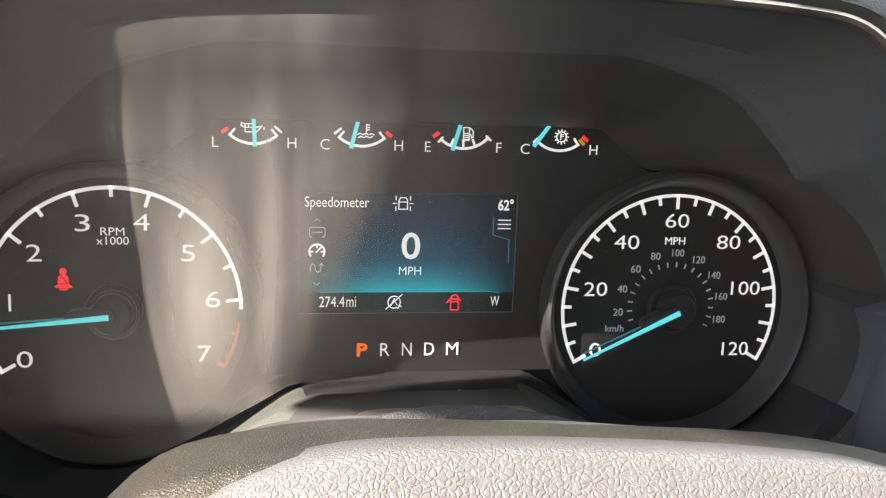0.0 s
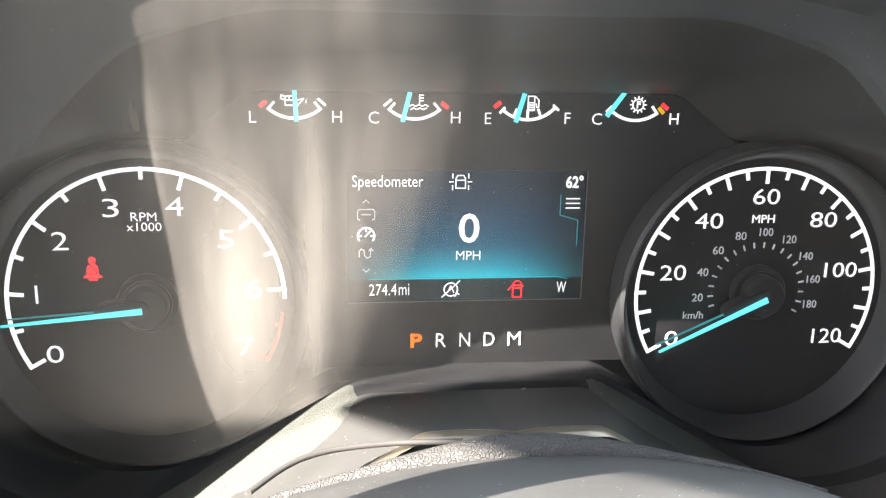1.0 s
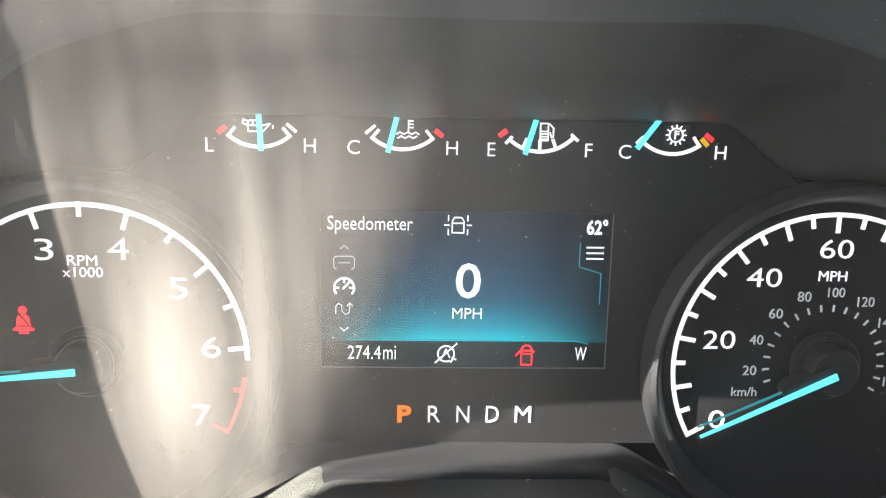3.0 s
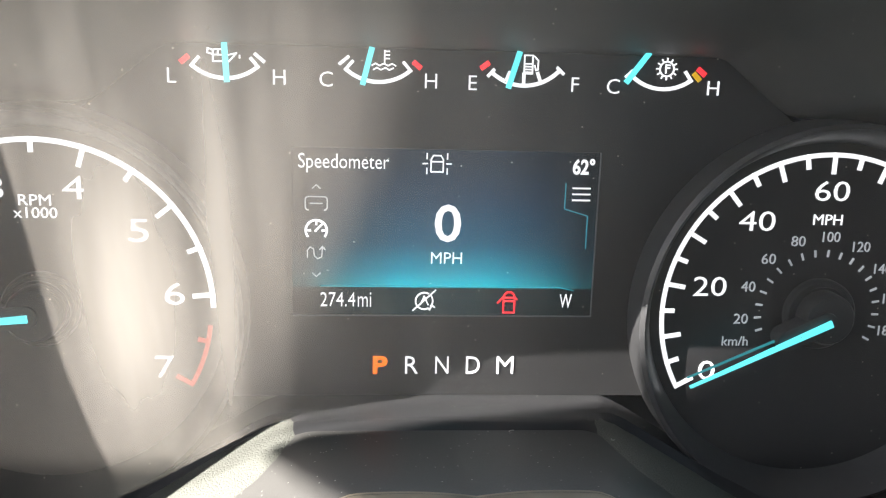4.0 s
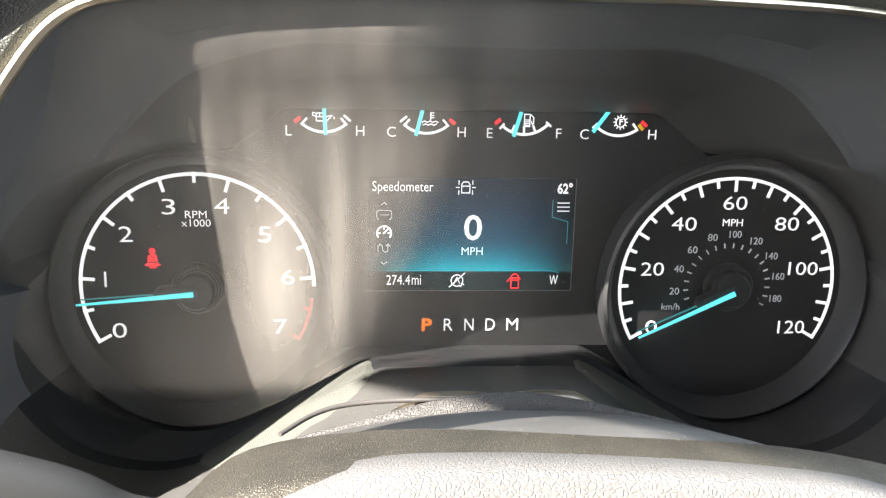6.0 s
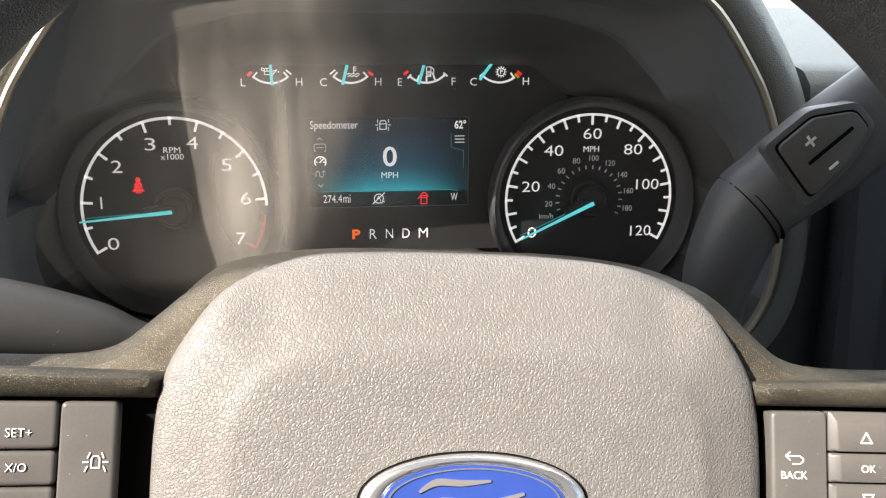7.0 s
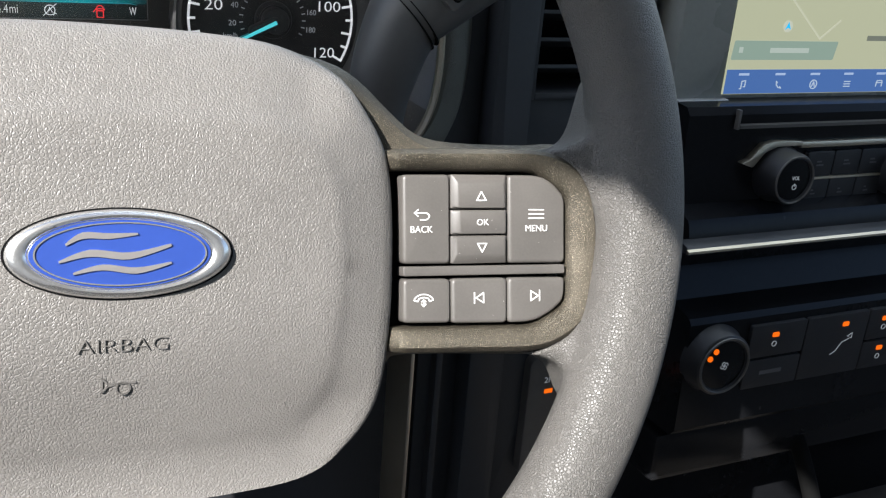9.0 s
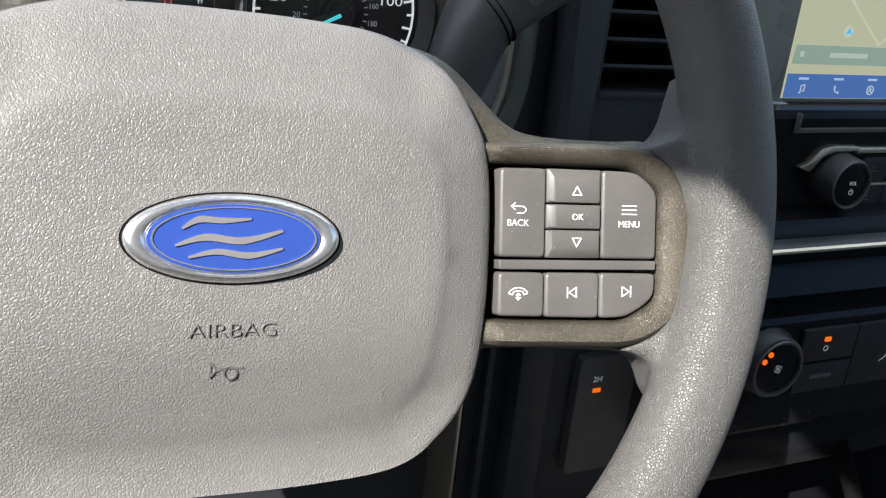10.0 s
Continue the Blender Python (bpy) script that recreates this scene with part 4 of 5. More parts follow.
def faceted(outline, label, level, rise=0.0013, sides=(0.0021, 0.0021, 0.0006, 0.0006)):
    """A key that stands up with a slanted facet on some sides: left, right, foot, head."""
    x0, x1 = min(a for a, b in outline), max(a for a, b in outline)
    y0, y1 = min(b for a, b in outline), max(b for a, b in outline)
    e = 0.0005
    loops = []
    for (le, ri, fo, he), h in (((0, 0, 0, 0), -0.006), ((0, 0, 0, 0), -0.0006), ((e, e, e, e), 0.0), ([v - 0.0002 for v in sides], rise - 0.0002), ([v + 0.0003 for v in sides], rise)):
        loops.append([(a, b, level(a) + h) for a, b in box_outline(x0 + le, y0 + fo, x1 - ri, y1 - he, 0.0006, 3)])
    return part("button", loft(loops, True, True), KEY, wheel, label, smooth=25)


def button(sx, outline, label, level, high=0.0, r=0.0018):
    lift = lambda a: level(abs(a)) + high  # noqa: E731
    pts = rounded([(sx * a, b) for a, b in outline], r, 3)
    bm = slab(pts, -0.006, 0.0, 0.0014, lambda a, b, c: (a, b, c + lift(a)), 3)
    return part("button", bm, KEY, wheel, label)


def key_print(ob, lines, a, b, level, width=0.0004):
    ic = part("button_sign", strokes(lines, width, 0.0, 0.00025), PRINT, ob)
    ic.matrix_local = pose(a, b, level(abs(a)) + 0.0001, 0, -7 if a > 0 else 7, 0)


def key_word(ob, words, size, a, b, level):
    print_on("button_word", words, size, PRINT, ob, pose(a, b, level(abs(a)) + 0.0002, 0, -7 if a > 0 else 7, 0), 0.95, 0.0)


UP = spoke_side(1)
X0, X1, X2, X3 = 0.0976, 0.1158, 0.1380, 0.1612
b = button(1, [(X0, -0.0060), (X1 - 0.0003, -0.0062), (X1 - 0.0003, 0.0268), (X0, 0.0266)], "dark grey back button", UP)
key_print(b, [[(-0.0026, 0.0008), (0.0018, 0.0008), (0.0028, 0.0), (0.0028, -0.0008), (0.0018, -0.0017), (-0.0006, -0.0017)], [(-0.0014, 0.002), (-0.0028, 0.0008), (-0.0014, -0.0004)]], 0.1047, 0.0118, UP)
key_word(b, "BACK", 0.0035, 0.1046, 0.0066, UP)
TALL = lambda a: UP(a) + 0.0013  # noqa: E731
b = faceted([(X1 + 0.0002, 0.0142), (X2 - 0.0003, 0.0268)], "dark grey arrow button with slanted facets", UP, sides=(0.0020, 0.0016, 0.0005, 0.0030))
key_print(b, [[(-0.0018, -0.0014), (0.0018, -0.0014), (0, 0.0018), (-0.0018, -0.0014)]], 0.1270, 0.0186, TALL)
b = faceted([(X1 + 0.0002, 0.0046), (X2 - 0.0003, 0.0137)], "dark grey confirm button with slanted sides", UP, 0.0011, (0.0028, 0.0012, 0.0005, 0.0005))
key_word(b, "OK", 0.0034, 0.1276, 0.0091, lambda a: UP(a) + 0.0011)
b = faceted([(X1 + 0.0002, -0.0062), (X2 - 0.0003, 0.0041)], "dark grey arrow button with slanted facets", UP, sides=(0.0014, 0.0014, 0.0030, 0.0005))
key_print(b, [[(-0.0018, 0.0014), (0.0018, 0.0014), (0, -0.0018), (-0.0018, 0.0014)]], 0.1272, -0.0002, TALL)
b = button(1, [(X2 + 0.0002, -0.0064), (X3, -0.0066), (X3, 0.0172), (0.1604, 0.0196), (0.1574, 0.0230), (0.1532, 0.0258), (0.1492, 0.0267), (X2 + 0.0002, 0.0268)], "dark grey menu button with a cut corner", UP)
key_print(b, [[(-0.003, 0.0016), (0.003, 0.0016)], [(-0.003, 0.0), (0.003, 0.0)], [(-0.003, -0.0016), (0.003, -0.0016)]], 0.1494, 0.0121, UP)
key_word(b, "MENU", 0.0035, 0.1494, 0.0067, UP)
button(1, [(X0, -0.0105), (X3 - 0.0003, -0.0107), (X3 - 0.0003, -0.0072), (X0, -0.0070)], "narrow dark grey divider bar", UP, 0.0003, 0.0006)
b = button(1, [(X0, -0.0276), (X1 - 0.0003, -0.0282), (X1 - 0.0003, -0.0117), (X0, -0.0115)], "dark grey telephone button", UP)
key_print(b, [arc_points(0, -0.0034, 0.0046, 42, 138, 10) + [(-0.0036, -0.0010), (-0.0022, -0.0014), (-0.0018, -0.0003)] + arc_points(0, -0.0034, 0.0034, 112, 68, 6) + [(0.0018, -0.0003), (0.0022, -0.0014), (0.0036, -0.0010), (0.0034, -0.0003)], [(0, -0.0010), (0, -0.0032)], [(-0.0008, -0.0024), (0, -0.0033), (0.0008, -0.0024)], [(-0.0008, -0.0016), (0, -0.0009), (0.0008, -0.0016)]], 0.1052, -0.0184, UP, 0.00042)
b = button(1, [(X1 + 0.0002, -0.0283), (X2 - 0.0003, -0.0289), (X2 - 0.0003, -0.0118), (X1 + 0.0002, -0.0117)], "dark grey previous track button", UP)
key_print(b, [[(-0.0018, -0.002), (-0.0018, 0.002)], [(0.0018, -0.0019), (-0.0012, 0), (0.0018, 0.0019), (0.0018, -0.0019)]], 0.1265, -0.0191, UP)
b = button(1, [(X2 + 0.0002, -0.0289), (0.1454, -0.0289), (0.1500, -0.0282), (0.1560, -0.0250), (0.1600, -0.0216), (X3 - 0.0002, -0.0185), (X3, -0.0121), (X2 + 0.0002, -0.0118)], "dark grey next track button with a cut corner", UP)
key_print(b, [[(0.0018, -0.002), (0.0018, 0.002)], [(-0.0018, -0.0019), (0.0012, 0), (-0.0018, 0.0019), (-0.0018, -0.0019)]], 0.1489, -0.0189, UP)

spoke_side(-1)
b = button(-1, [(X0 + 0.0062, -0.0060), (0.1194, -0.0062), (0.1194, 0.0270), (X0 + 0.0062, 0.0270)], "dark grey lane keeping button", UP)
key_print(b, [[(-0.0011, -0.0016), (-0.0011, 0.001), (-0.0006, 0.0017), (0.0006, 0.0017), (0.0011, 0.001), (0.0011, -0.0016), (-0.0011, -0.0016)], [(-0.0028, -0.0026), (-0.0022, -0.0012)], [(-0.0022, 0.0012), (-0.0016, 0.0026)], [(0.0028, -0.0026), (0.0022, -0.0012)], [(0.0022, 0.0012), (0.0016, 0.0026)], [(-0.0034, 0), (-0.002, 0)], [(0.002, 0), (0.0034, 0)]], -0.1092, 0.0098, UP)
b = button(-1, [(0.1200, 0.0135), (0.1420, 0.0135), (0.1420, 0.0270), (0.1200, 0.0270)], "dark grey set speed button", UP)
key_word(b, "SET+", 0.0036, -0.1300, 0.0182, UP)
b = button(-1, [(0.1200, 0.0032), (0.1420, 0.0032), (0.1420, 0.0130), (0.1200, 0.0130)], "dark grey cancel button", UP, -0.0006)
key_word(b, "X/O", 0.0034, -0.1304, 0.0084, lambda a: UP(a) - 0.0006)
button(-1, [(0.1200, -0.0062), (0.1420, -0.0062), (0.1420, 0.0028), (0.1200, 0.0028)], "dark grey set speed button", UP)
button(-1, [(0.1426, -0.0064), (X3, -0.0066), (X3, 0.0176), (0.1487, 0.0267), (0.1426, 0.0268)], "dark grey cruise button with a cut corner", UP)
button(-1, [(X0 + 0.0062, -0.0105), (X3 - 0.0003, -0.0107), (X3 - 0.0003, -0.0072), (X0 + 0.0062, -0.0070)], "narrow dark grey divider bar", UP, 0.0003, 0.0006)
for a0, a1 in ((X0 + 0.0062, 0.1194), (0.1200, 0.1420)):
    button(-1, [(a0, -0.0280), (a1, -0.0285), (a1, -0.0117), (a0, -0.0115)], "dark grey lower button", UP)
part("hub_shell", loft([[(a, b, h) for a, b in shrink(PAD, s)] for s, h in ((0.003, -0.010), (0.004, -0.020), (0.010, -0.035), (0.020, -0.048), (0.032, -0.058), (0.045, -0.062))], True, True), POD, wheel, "satin shell behind the airbag cover")

# ---- column ----
column = thing("steering_column", "dark plastic steering column shroud behind the wheel", "steering column")


def cover_loop(y, top, half, deep):
    """One cross-section of the column cover: a flat dome with rounded shoulders."""
    out = []
    for i in range(49):
        u = -1 + 2 * i / 48
        out.append((half * math.copysign(1 - (1 - abs(u)) ** 1.35, u), y, top - 2.0 * (half * (1 - (1 - abs(u)) ** 1.35)) ** 2 - deep * abs(u) ** 6))
    return out + [(half * 0.9, y, top - deep - 0.05), (-half * 0.9, y, top - deep - 0.05)]


part("column_cover", loft([cover_loop(*q) for q in ((-0.104, 1.248, 0.105, 0.05), (-0.109, 1.2600, 0.108, 0.05), (-0.116, 1.2668, 0.110, 0.05), (-0.135, 1.2750, 0.112, 0.05), (-0.165, 1.2858, 0.108, 0.05), (-0.188, 1.2935, 0.100, 0.05), (-0.199, 1.2945, 0.092, 0.045), (-0.2035, 1.288, 0.085, 0.04))], True, True), LINER, column, "smooth dusty grey column cover", smooth=50)
ROLL = smooth_line([(x, -0.1165 - 0.25 * x * x, 1.2672 - 2.0 * x * x) for x in (-0.085, -0.06, -0.036, -0.015, 0.0, 0.015, 0.035, 0.06, 0.085)], 4)
part("padded_roll", tube(ROLL, [0.0012 + 0.0047 * math.exp(-((p.x + 0.002) / 0.036) ** 2) for p in ROLL], 24, (0, -1, 0)), RIMSKIN, column, "grained padded roll over the column")
EDGING = smooth_line([(-0.074, -0.117, 1.2600), (-0.064, -0.106, 1.2618), (-0.053, -0.101, 1.2630), (-0.035, -0.100, 1.2640), (-0.016, -0.103, 1.2652)], 6)
part("boot_edge", tube(EDGING, [0.0009] * len(EDGING), 10, (0, 0, 1)), KEY, column, "thin grey edge of the column boot")
part("shroud", loft([[(a * w, -0.262 + 0.943 * d + 0.334 * b * hgt, 1.234 - 0.334 * d + 0.943 * b * hgt - 0.02) for a, b in oval(1, 1, 40)] for d, w, hgt in ((0.045, 0.05, 0.030), (0.05, 0.062, 0.038), (0.12, 0.07, 0.045), (0.22, 0.075, 0.05), (0.3, 0.075, 0.05))], True, True), BEZEL, column, "dark column shroud")


def lever(path, radii):
    """A lever as a pipe through smoothed points, a (across, through) radius at each given point."""
    pts = smooth_line(path, 6)
    rr = []
    for i in range(len(pts)):
        t = i / 6
        j = min(int(t), len(radii) - 2)
        f = t - j
        rr.append(tuple(x + (y - x) * f for x, y in zip(radii[j], radii[j + 1])))
    return tube(pts, rr, 24, (0, -1, 0))


shifter = thing("gear_lever", "charcoal plastic column gear lever with a plus and minus rocker", "gear lever")
GRIP = [(0.142, -0.128, 1.215), (0.139, -0.132, 1.245), (0.1385, -0.136, 1.268), (0.147, -0.139, 1.2965), (0.1565, -0.141, 1.3065), (0.182, -0.144, 1.327), (0.207, -0.147, 1.347), (0.214, -0.148, 1.3525)]
part("lever_arm", lever(GRIP, [(0.0125, 0.013), (0.0125, 0.013), (0.0165, 0.015), (0.0188, 0.0165), (0.0195, 0.0170), (0.0220, 0.0172), (0.0215, 0.016), (0.013, 0.010)]), SHIFT_LIT, shifter, "bent lever arm")
for t in (0.0, 0.0032):
    at = Vector((0.1475, -0.1395, 1.2972)) + Vector((0.74, -0.06, 0.67)) * t
    part("joint_line", tube([at, at + Vector((0.0004, 0, 0.00036))], [(0.0199, 0.0175)] * 2, 32, (0, -1, 0)), BLACK, shifter, "thin dark joint")
ROCK = pose(0.1665, -0.1615, 1.3275, 90, 0, 0) @ pose(0, 0, 0, 0, 0, 40)
rocker = part("rocker", slab(rounded([(-0.0195, -0.0165), (0.005, -0.0150), (0.0245, -0.008), (0.0238, 0.006), (0.005, 0.0175), (-0.0195, 0.0178)], 0.004), -0.006, 0.0010, 0.0012), SHIFT_LIT, shifter, "raised rocker plate")
rocker.matrix_local = ROCK
part("rocker_gap", slab(rounded([(-0.0160, -0.0138), (0.0045, -0.0122), (0.0212, -0.0062), (0.0206, 0.0046), (0.0040, 0.0150), (-0.0160, 0.0150)], 0.003), 0.0, 0.0013), BLACK, rocker)
part("rocker_key", slab(rounded([(-0.0150, -0.0130), (0.0042, -0.0114), (0.0202, -0.0058), (0.0196, 0.0042), (0.0036, 0.0142), (-0.0150, 0.0142)], 0.003), 0.0, 0.0032, 0.001), KEY, rocker, "dark rocker key")
part("rocker_slot", slab(box_outline(-0.0087, -0.0009, 0.0147, 0.0007, 0.0007), 0.0030, 0.0035), BLACK, rocker)
part("plus_sign", strokes([[(-0.0050, 0.0073), (-0.0004, 0.0073)], [(-0.0027, 0.0050), (-0.0027, 0.0096)]], 0.0011, 0.0032, 0.0035), PRINT, rocker)
part("minus_sign", strokes([[(-0.0026, -0.0078), (0.0014, -0.0078)]], 0.0012, 0.0032, 0.0035), PRINT, rocker)

signal = thing("turn_signal_lever", "charcoal plastic turn signal lever with lamp signs", "turn signal lever")
part("lever_arm", lever([(-0.085, -0.155, 1.245), (-0.112, -0.162, 1.2545), (-0.130, -0.166, 1.2615), (-0.165, -0.172, 1.270), (-0.215, -0.178, 1.276), (-0.245, -0.182, 1.278)], [(0.008, 0.008), (0.0085, 0.009), (0.0125, 0.012), (0.0165, 0.014), (0.0165, 0.014), (0.010, 0.009)]), STALK_SHADED, signal, "tapered lever arm")
lamp = part("lamp_sign", strokes([arc_points(0.0, 0, 0.0026, -90, 90, 8) + [(0, 0.0026), (0, -0.0026)]] + [[(-0.0036, k * 0.0012), (-0.001, k * 0.0012)] for k in (-2, -1, 0, 1, 2)], 0.0005), PRINT, signal)
lamp.matrix_local = pose(-0.1635, -0.1839, 1.2806, 62, 0, -4)
arrows = part("arrow_sign", strokes([[(-0.0004, 0.0009), (-0.0016, 0.0009), (-0.0016, 0.0016), (-0.0034, 0), (-0.0016, -0.0016), (-0.0016, -0.0009), (-0.0004, -0.0009)], [(0.0004, 0.0009), (0.0016, 0.0009), (0.0016, 0.0016), (0.0034, 0), (0.0016, -0.0016), (0.0016, -0.0009), (0.0004, -0.0009)]], 0.0004), PRINT, signal)
arrows.matrix_local = pose(-0.1640, -0.1861, 1.2744, 80, 0, -4)


# ---- dashboard ----
dash = thing("dashboard", "dark grey grained dashboard with a hood over the gauges", "dashboard")
hood = [ring_at([t + a * (1 - 0.85 * w) + (0.018 * w if a > 0.01 else 0.0) for t, w in zip(T0, low)], [b] * K) for a, b in ((0.003, -0.096), (0.007, -0.099), (0.016, -0.096), (0.025, -0.086), (0.033, -0.066), (0.041, -0.02), (0.046, 0.03), (0.048, 0.1))]
part("gauge_hood", loft(hood), DASH, dash, "padded hood round the gauge opening", smooth=60)
part("top_pad", slab(box_outline(-0.62, 0.02, 0.2, 0.6, 0.02), 1.325, 1.365, 0.015), DASH, dash, "soft dashboard top")
SLOPE = [(-0.060, 1.300), (-0.080, 1.335), (-0.078, 1.347), (-0.070, 1.354), (-0.055, 1.357), (0.1, 1.372), (0.35, 1.40), (0.56, 1.418), (0.60, 1.41), (0.60, 1.30)]
part("side_pad", loft([[(x, y, z) for y, z in SLOPE] for x in (0.206, 0.5, 1.1)], True, True), DASH, dash, "soft dashboard edge above the vents", smooth=50)
part("vent_pillar", slab(box_outline(0.2185, 0.95, 0.2425, 1.345, 0.002), 0.02, 0.104, 0.003, wall_xz), BEZEL, dash, "upright dark trim strip beside the gauges")
part("side_panel", slab(box_outline(0.19, 0.95, 0.2185, 1.33, 0.002), 0.0, 0.088, 0.002, wall_xz), BEZEL, dash, "dark filler panel")
part("left_fascia", slab(box_outline(-0.6, 0.95, -0.2015, 1.33, 0.006), 0.02, 0.093, 0.004, wall_xz), BEZEL, dash, "dark fascia beside the gauges")
BRUSH = material("brushed silver trim", (0.6, 0.59, 0.57), 0.35, metal=0.35, vary=0.15, scale=220)
part("left_trim", slab(box_outline(-0.36, 1.235, -0.1935, 1.312, 0.003), 0.05, 0.1035, 0.002, wall_xz), BRUSH, dash, "brushed silver trim panel")

# knee panel below the gauges with upright ribs
part("knee_panel", slab(box_outline(-0.6, 0.7, 0.262, 1.196, 0.006), 0.0, 0.062, 0.004, wall_xz), BEZEL, dash, "dark lower panel")
for rx, w, proud in ((0.1815, 0.0013, 0.012), (0.2015, 0.0022, 0.008), (0.2245, 0.0022, 0.008), (0.2455, 0.0022, 0.008)):
    part("panel_rib", slab(box_outline(rx - w, 0.93, rx + w, 1.19, w * 0.8), 0.055, 0.062 + proud + 0.026, 0.0008, wall_xz), CHROME if proud > 0.01 else BEZEL, dash, "thin silver strip" if proud > 0.01 else "")
four = part("drive_switch", slab(box_outline(0.266, 0.985, 0.312, 1.075, 0.005), 0.05, 0.1, 0.002, wall_xz), KEY, dash, "dark drive mode switch")
print_on("switch_word", "2H", 0.006, DIM, four, on_dash(0.281, 1.0585, -0.1003))
part("switch_lamp", slab(box_outline(0.2785, 1.0485, 0.2845, 1.0515), 0.1, 0.1006, 0, wall_xz), ORANGE, four, "lit orange lamp")

# round-edged air vent beside the strip
vent = part("air_vent", slab(box_outline(0.2425, 1.247, 0.322, 1.345, 0.004), 0.0, 0.06, 0.001, wall_xz), BLACK, dash, "dark upright air vent")
for x0, z0, x1, z1 in ((0.2425, 1.247, 0.2465, 1.345), (0.318, 1.247, 0.322, 1.345), (0.2465, 1.247, 0.318, 1.251)):
    part("vent_frame", slab(box_outline(x0, z0, x1, z1), 0.05, 0.1, 0.001, wall_xz), BEZEL, vent)
for k in range(6):
    s = part("vent_slat", slab(box_outline(0.247, -0.0011, 0.3178, 0.0011, 0.001), -0.011, 0.011, 0.0006, wall_xz), BEZEL, vent)
    s.matrix_local = pose(0, -0.084, 1.262 + 0.0155 * k, -18)
part("lower_fascia", slab(box_outline(0.2425, 0.95, 0.335, 1.2465, 0.003), 0.0, 0.092, 0.002, wall_xz), BEZEL, dash, "dark panel below the vent")

# ---- centre stack ----
stack = thing("centre_stack", "gloss black centre stack with knobs and climate controls", "centre console")
PROFILE = [(0.0, 1.40), (-0.098, 1.40), (-0.100, 1.250), (-0.128, 1.2475), (-0.1315, 1.243), (-0.1315, 1.188), (-0.146, 1.183), (-0.148, 1.180), (-0.150, 1.172), (-0.138, 1.165), (-0.134, 1.148), (-0.145, 1.130),
           (-0.163, 1.1255), (-0.1655, 1.122), (-0.168, 1.05), (-0.164, 1.045), (-0.12, 1.043), (-0.09, 1.03), (-0.09, 0.8), (0.0, 0.8)]
part("stack_body", loft([[(x, y, z) for y, z in PROFILE] for x in (0.334, 0.336, 0.72)], True, True), GLOSS, stack, "gloss black stack body", smooth=30)
part("silver_band", loft([[(x, y, z) for y, z in ((-0.1492, 1.1725), (-0.1545, 1.1722), (-0.160, 1.1705), (-0.1615, 1.1685), (-0.1605, 1.1668), (-0.150, 1.1665))] for x in (0.326, 0.328, 0.72)], True, True), BEZEL, stack, "satin black band")
part("band_line", loft([[(x, y, z) for y, z in ((-0.1600, 1.1704), (-0.1622, 1.1694), (-0.1622, 1.1680), (-0.1600, 1.1672))] for x in (0.325, 0.72)], True, True), CHROME, stack, "thin silver line on the band")
part("slot_lip", loft([[(x, y, z) for y, z in ((-0.131, 1.2375), (-0.1345, 1.2370), (-0.1345, 1.2350), (-0.131, 1.2345))] for x in (0.371, 0.72)], True, True), KEY, stack, "thin lip under the disc slot")
part("slot_side", slab(box_outline(0.3685, 1.2345, 0.3705, 1.2465), 0.131, 0.1345, 0.0003, wall_xz), KEY, stack)


def knob(x, y, z, r, deep, label):
    k = part("knob", lathe([(r * 1.06, 0.0), (r * 1.06, deep * 0.25), (r * 0.99, deep * 0.4), (r * 0.96, deep * 0.9), (r * 0.9, deep), (r * 0.80, deep + 0.0005), (r * 0.77, deep - 0.001), (r * 0.01, deep - 0.001)], 56), KNOB, stack, label)
    k.matrix_local = pose(x, y + deep, z, 90)
    part("knob_face", lathe([(r * 0.765, deep - 0.0009), (r * 0.5, deep - 0.0003), (r * 0.01, deep - 0.0002)], 48), GLOSS, k, "gloss black knob face")
    part("knob_ring", loft([[(q * math.cos(2 * math.pi * i / 48), q * math.sin(2 * math.pi * i / 48), h) for i in range(48)] for q, h in ((r * 0.905, deep - 0.0004), (r * 0.88, deep + 0.0009), (r * 0.84, deep + 0.0009), (r * 0.80, deep))]), KEY, k)
    return k


vol = knob(0.4085, -0.149, 1.2052, 0.0172, 0.0185, "round black volume knob")
print_on("knob_word", "VOL", 0.0036, DIM, vol, pose(0.0008, 0.0012, 0.0187), 0.9)
pw = part("power_sign", strokes([arc_points(0, 0, 0.0016, 120, 420, 14), [(0, 0.0004), (0, 0.0021)]], 0.00035), DIM, vol)
pw.matrix_local = pose(0.0008, -0.0045, 0.0184)
part("knob_collar", slab(rounded([(0.376, 1.2135), (0.3815, 1.2155), (0.391, 1.225), (0.4, 1.2268), (0.422, 1.2262), (0.422, 1.2235), (0.402, 1.2232), (0.393, 1.22), (0.385, 1.2105)], 0.0015), 0.1305, 0.1365, 0.001, wall_xz), CHROME, stack, "silver collar over the knob")
part("key_bar", slab(box_outline(0.4215, 1.2215, 0.505, 1.2255, 0.001), 0.1305, 0.136, 0.001, wall_xz), CHROME, stack, "silver bar over the keys")
knob(0.5165, -0.149, 1.2015, 0.0172, 0.0185, "round black tuning knob")
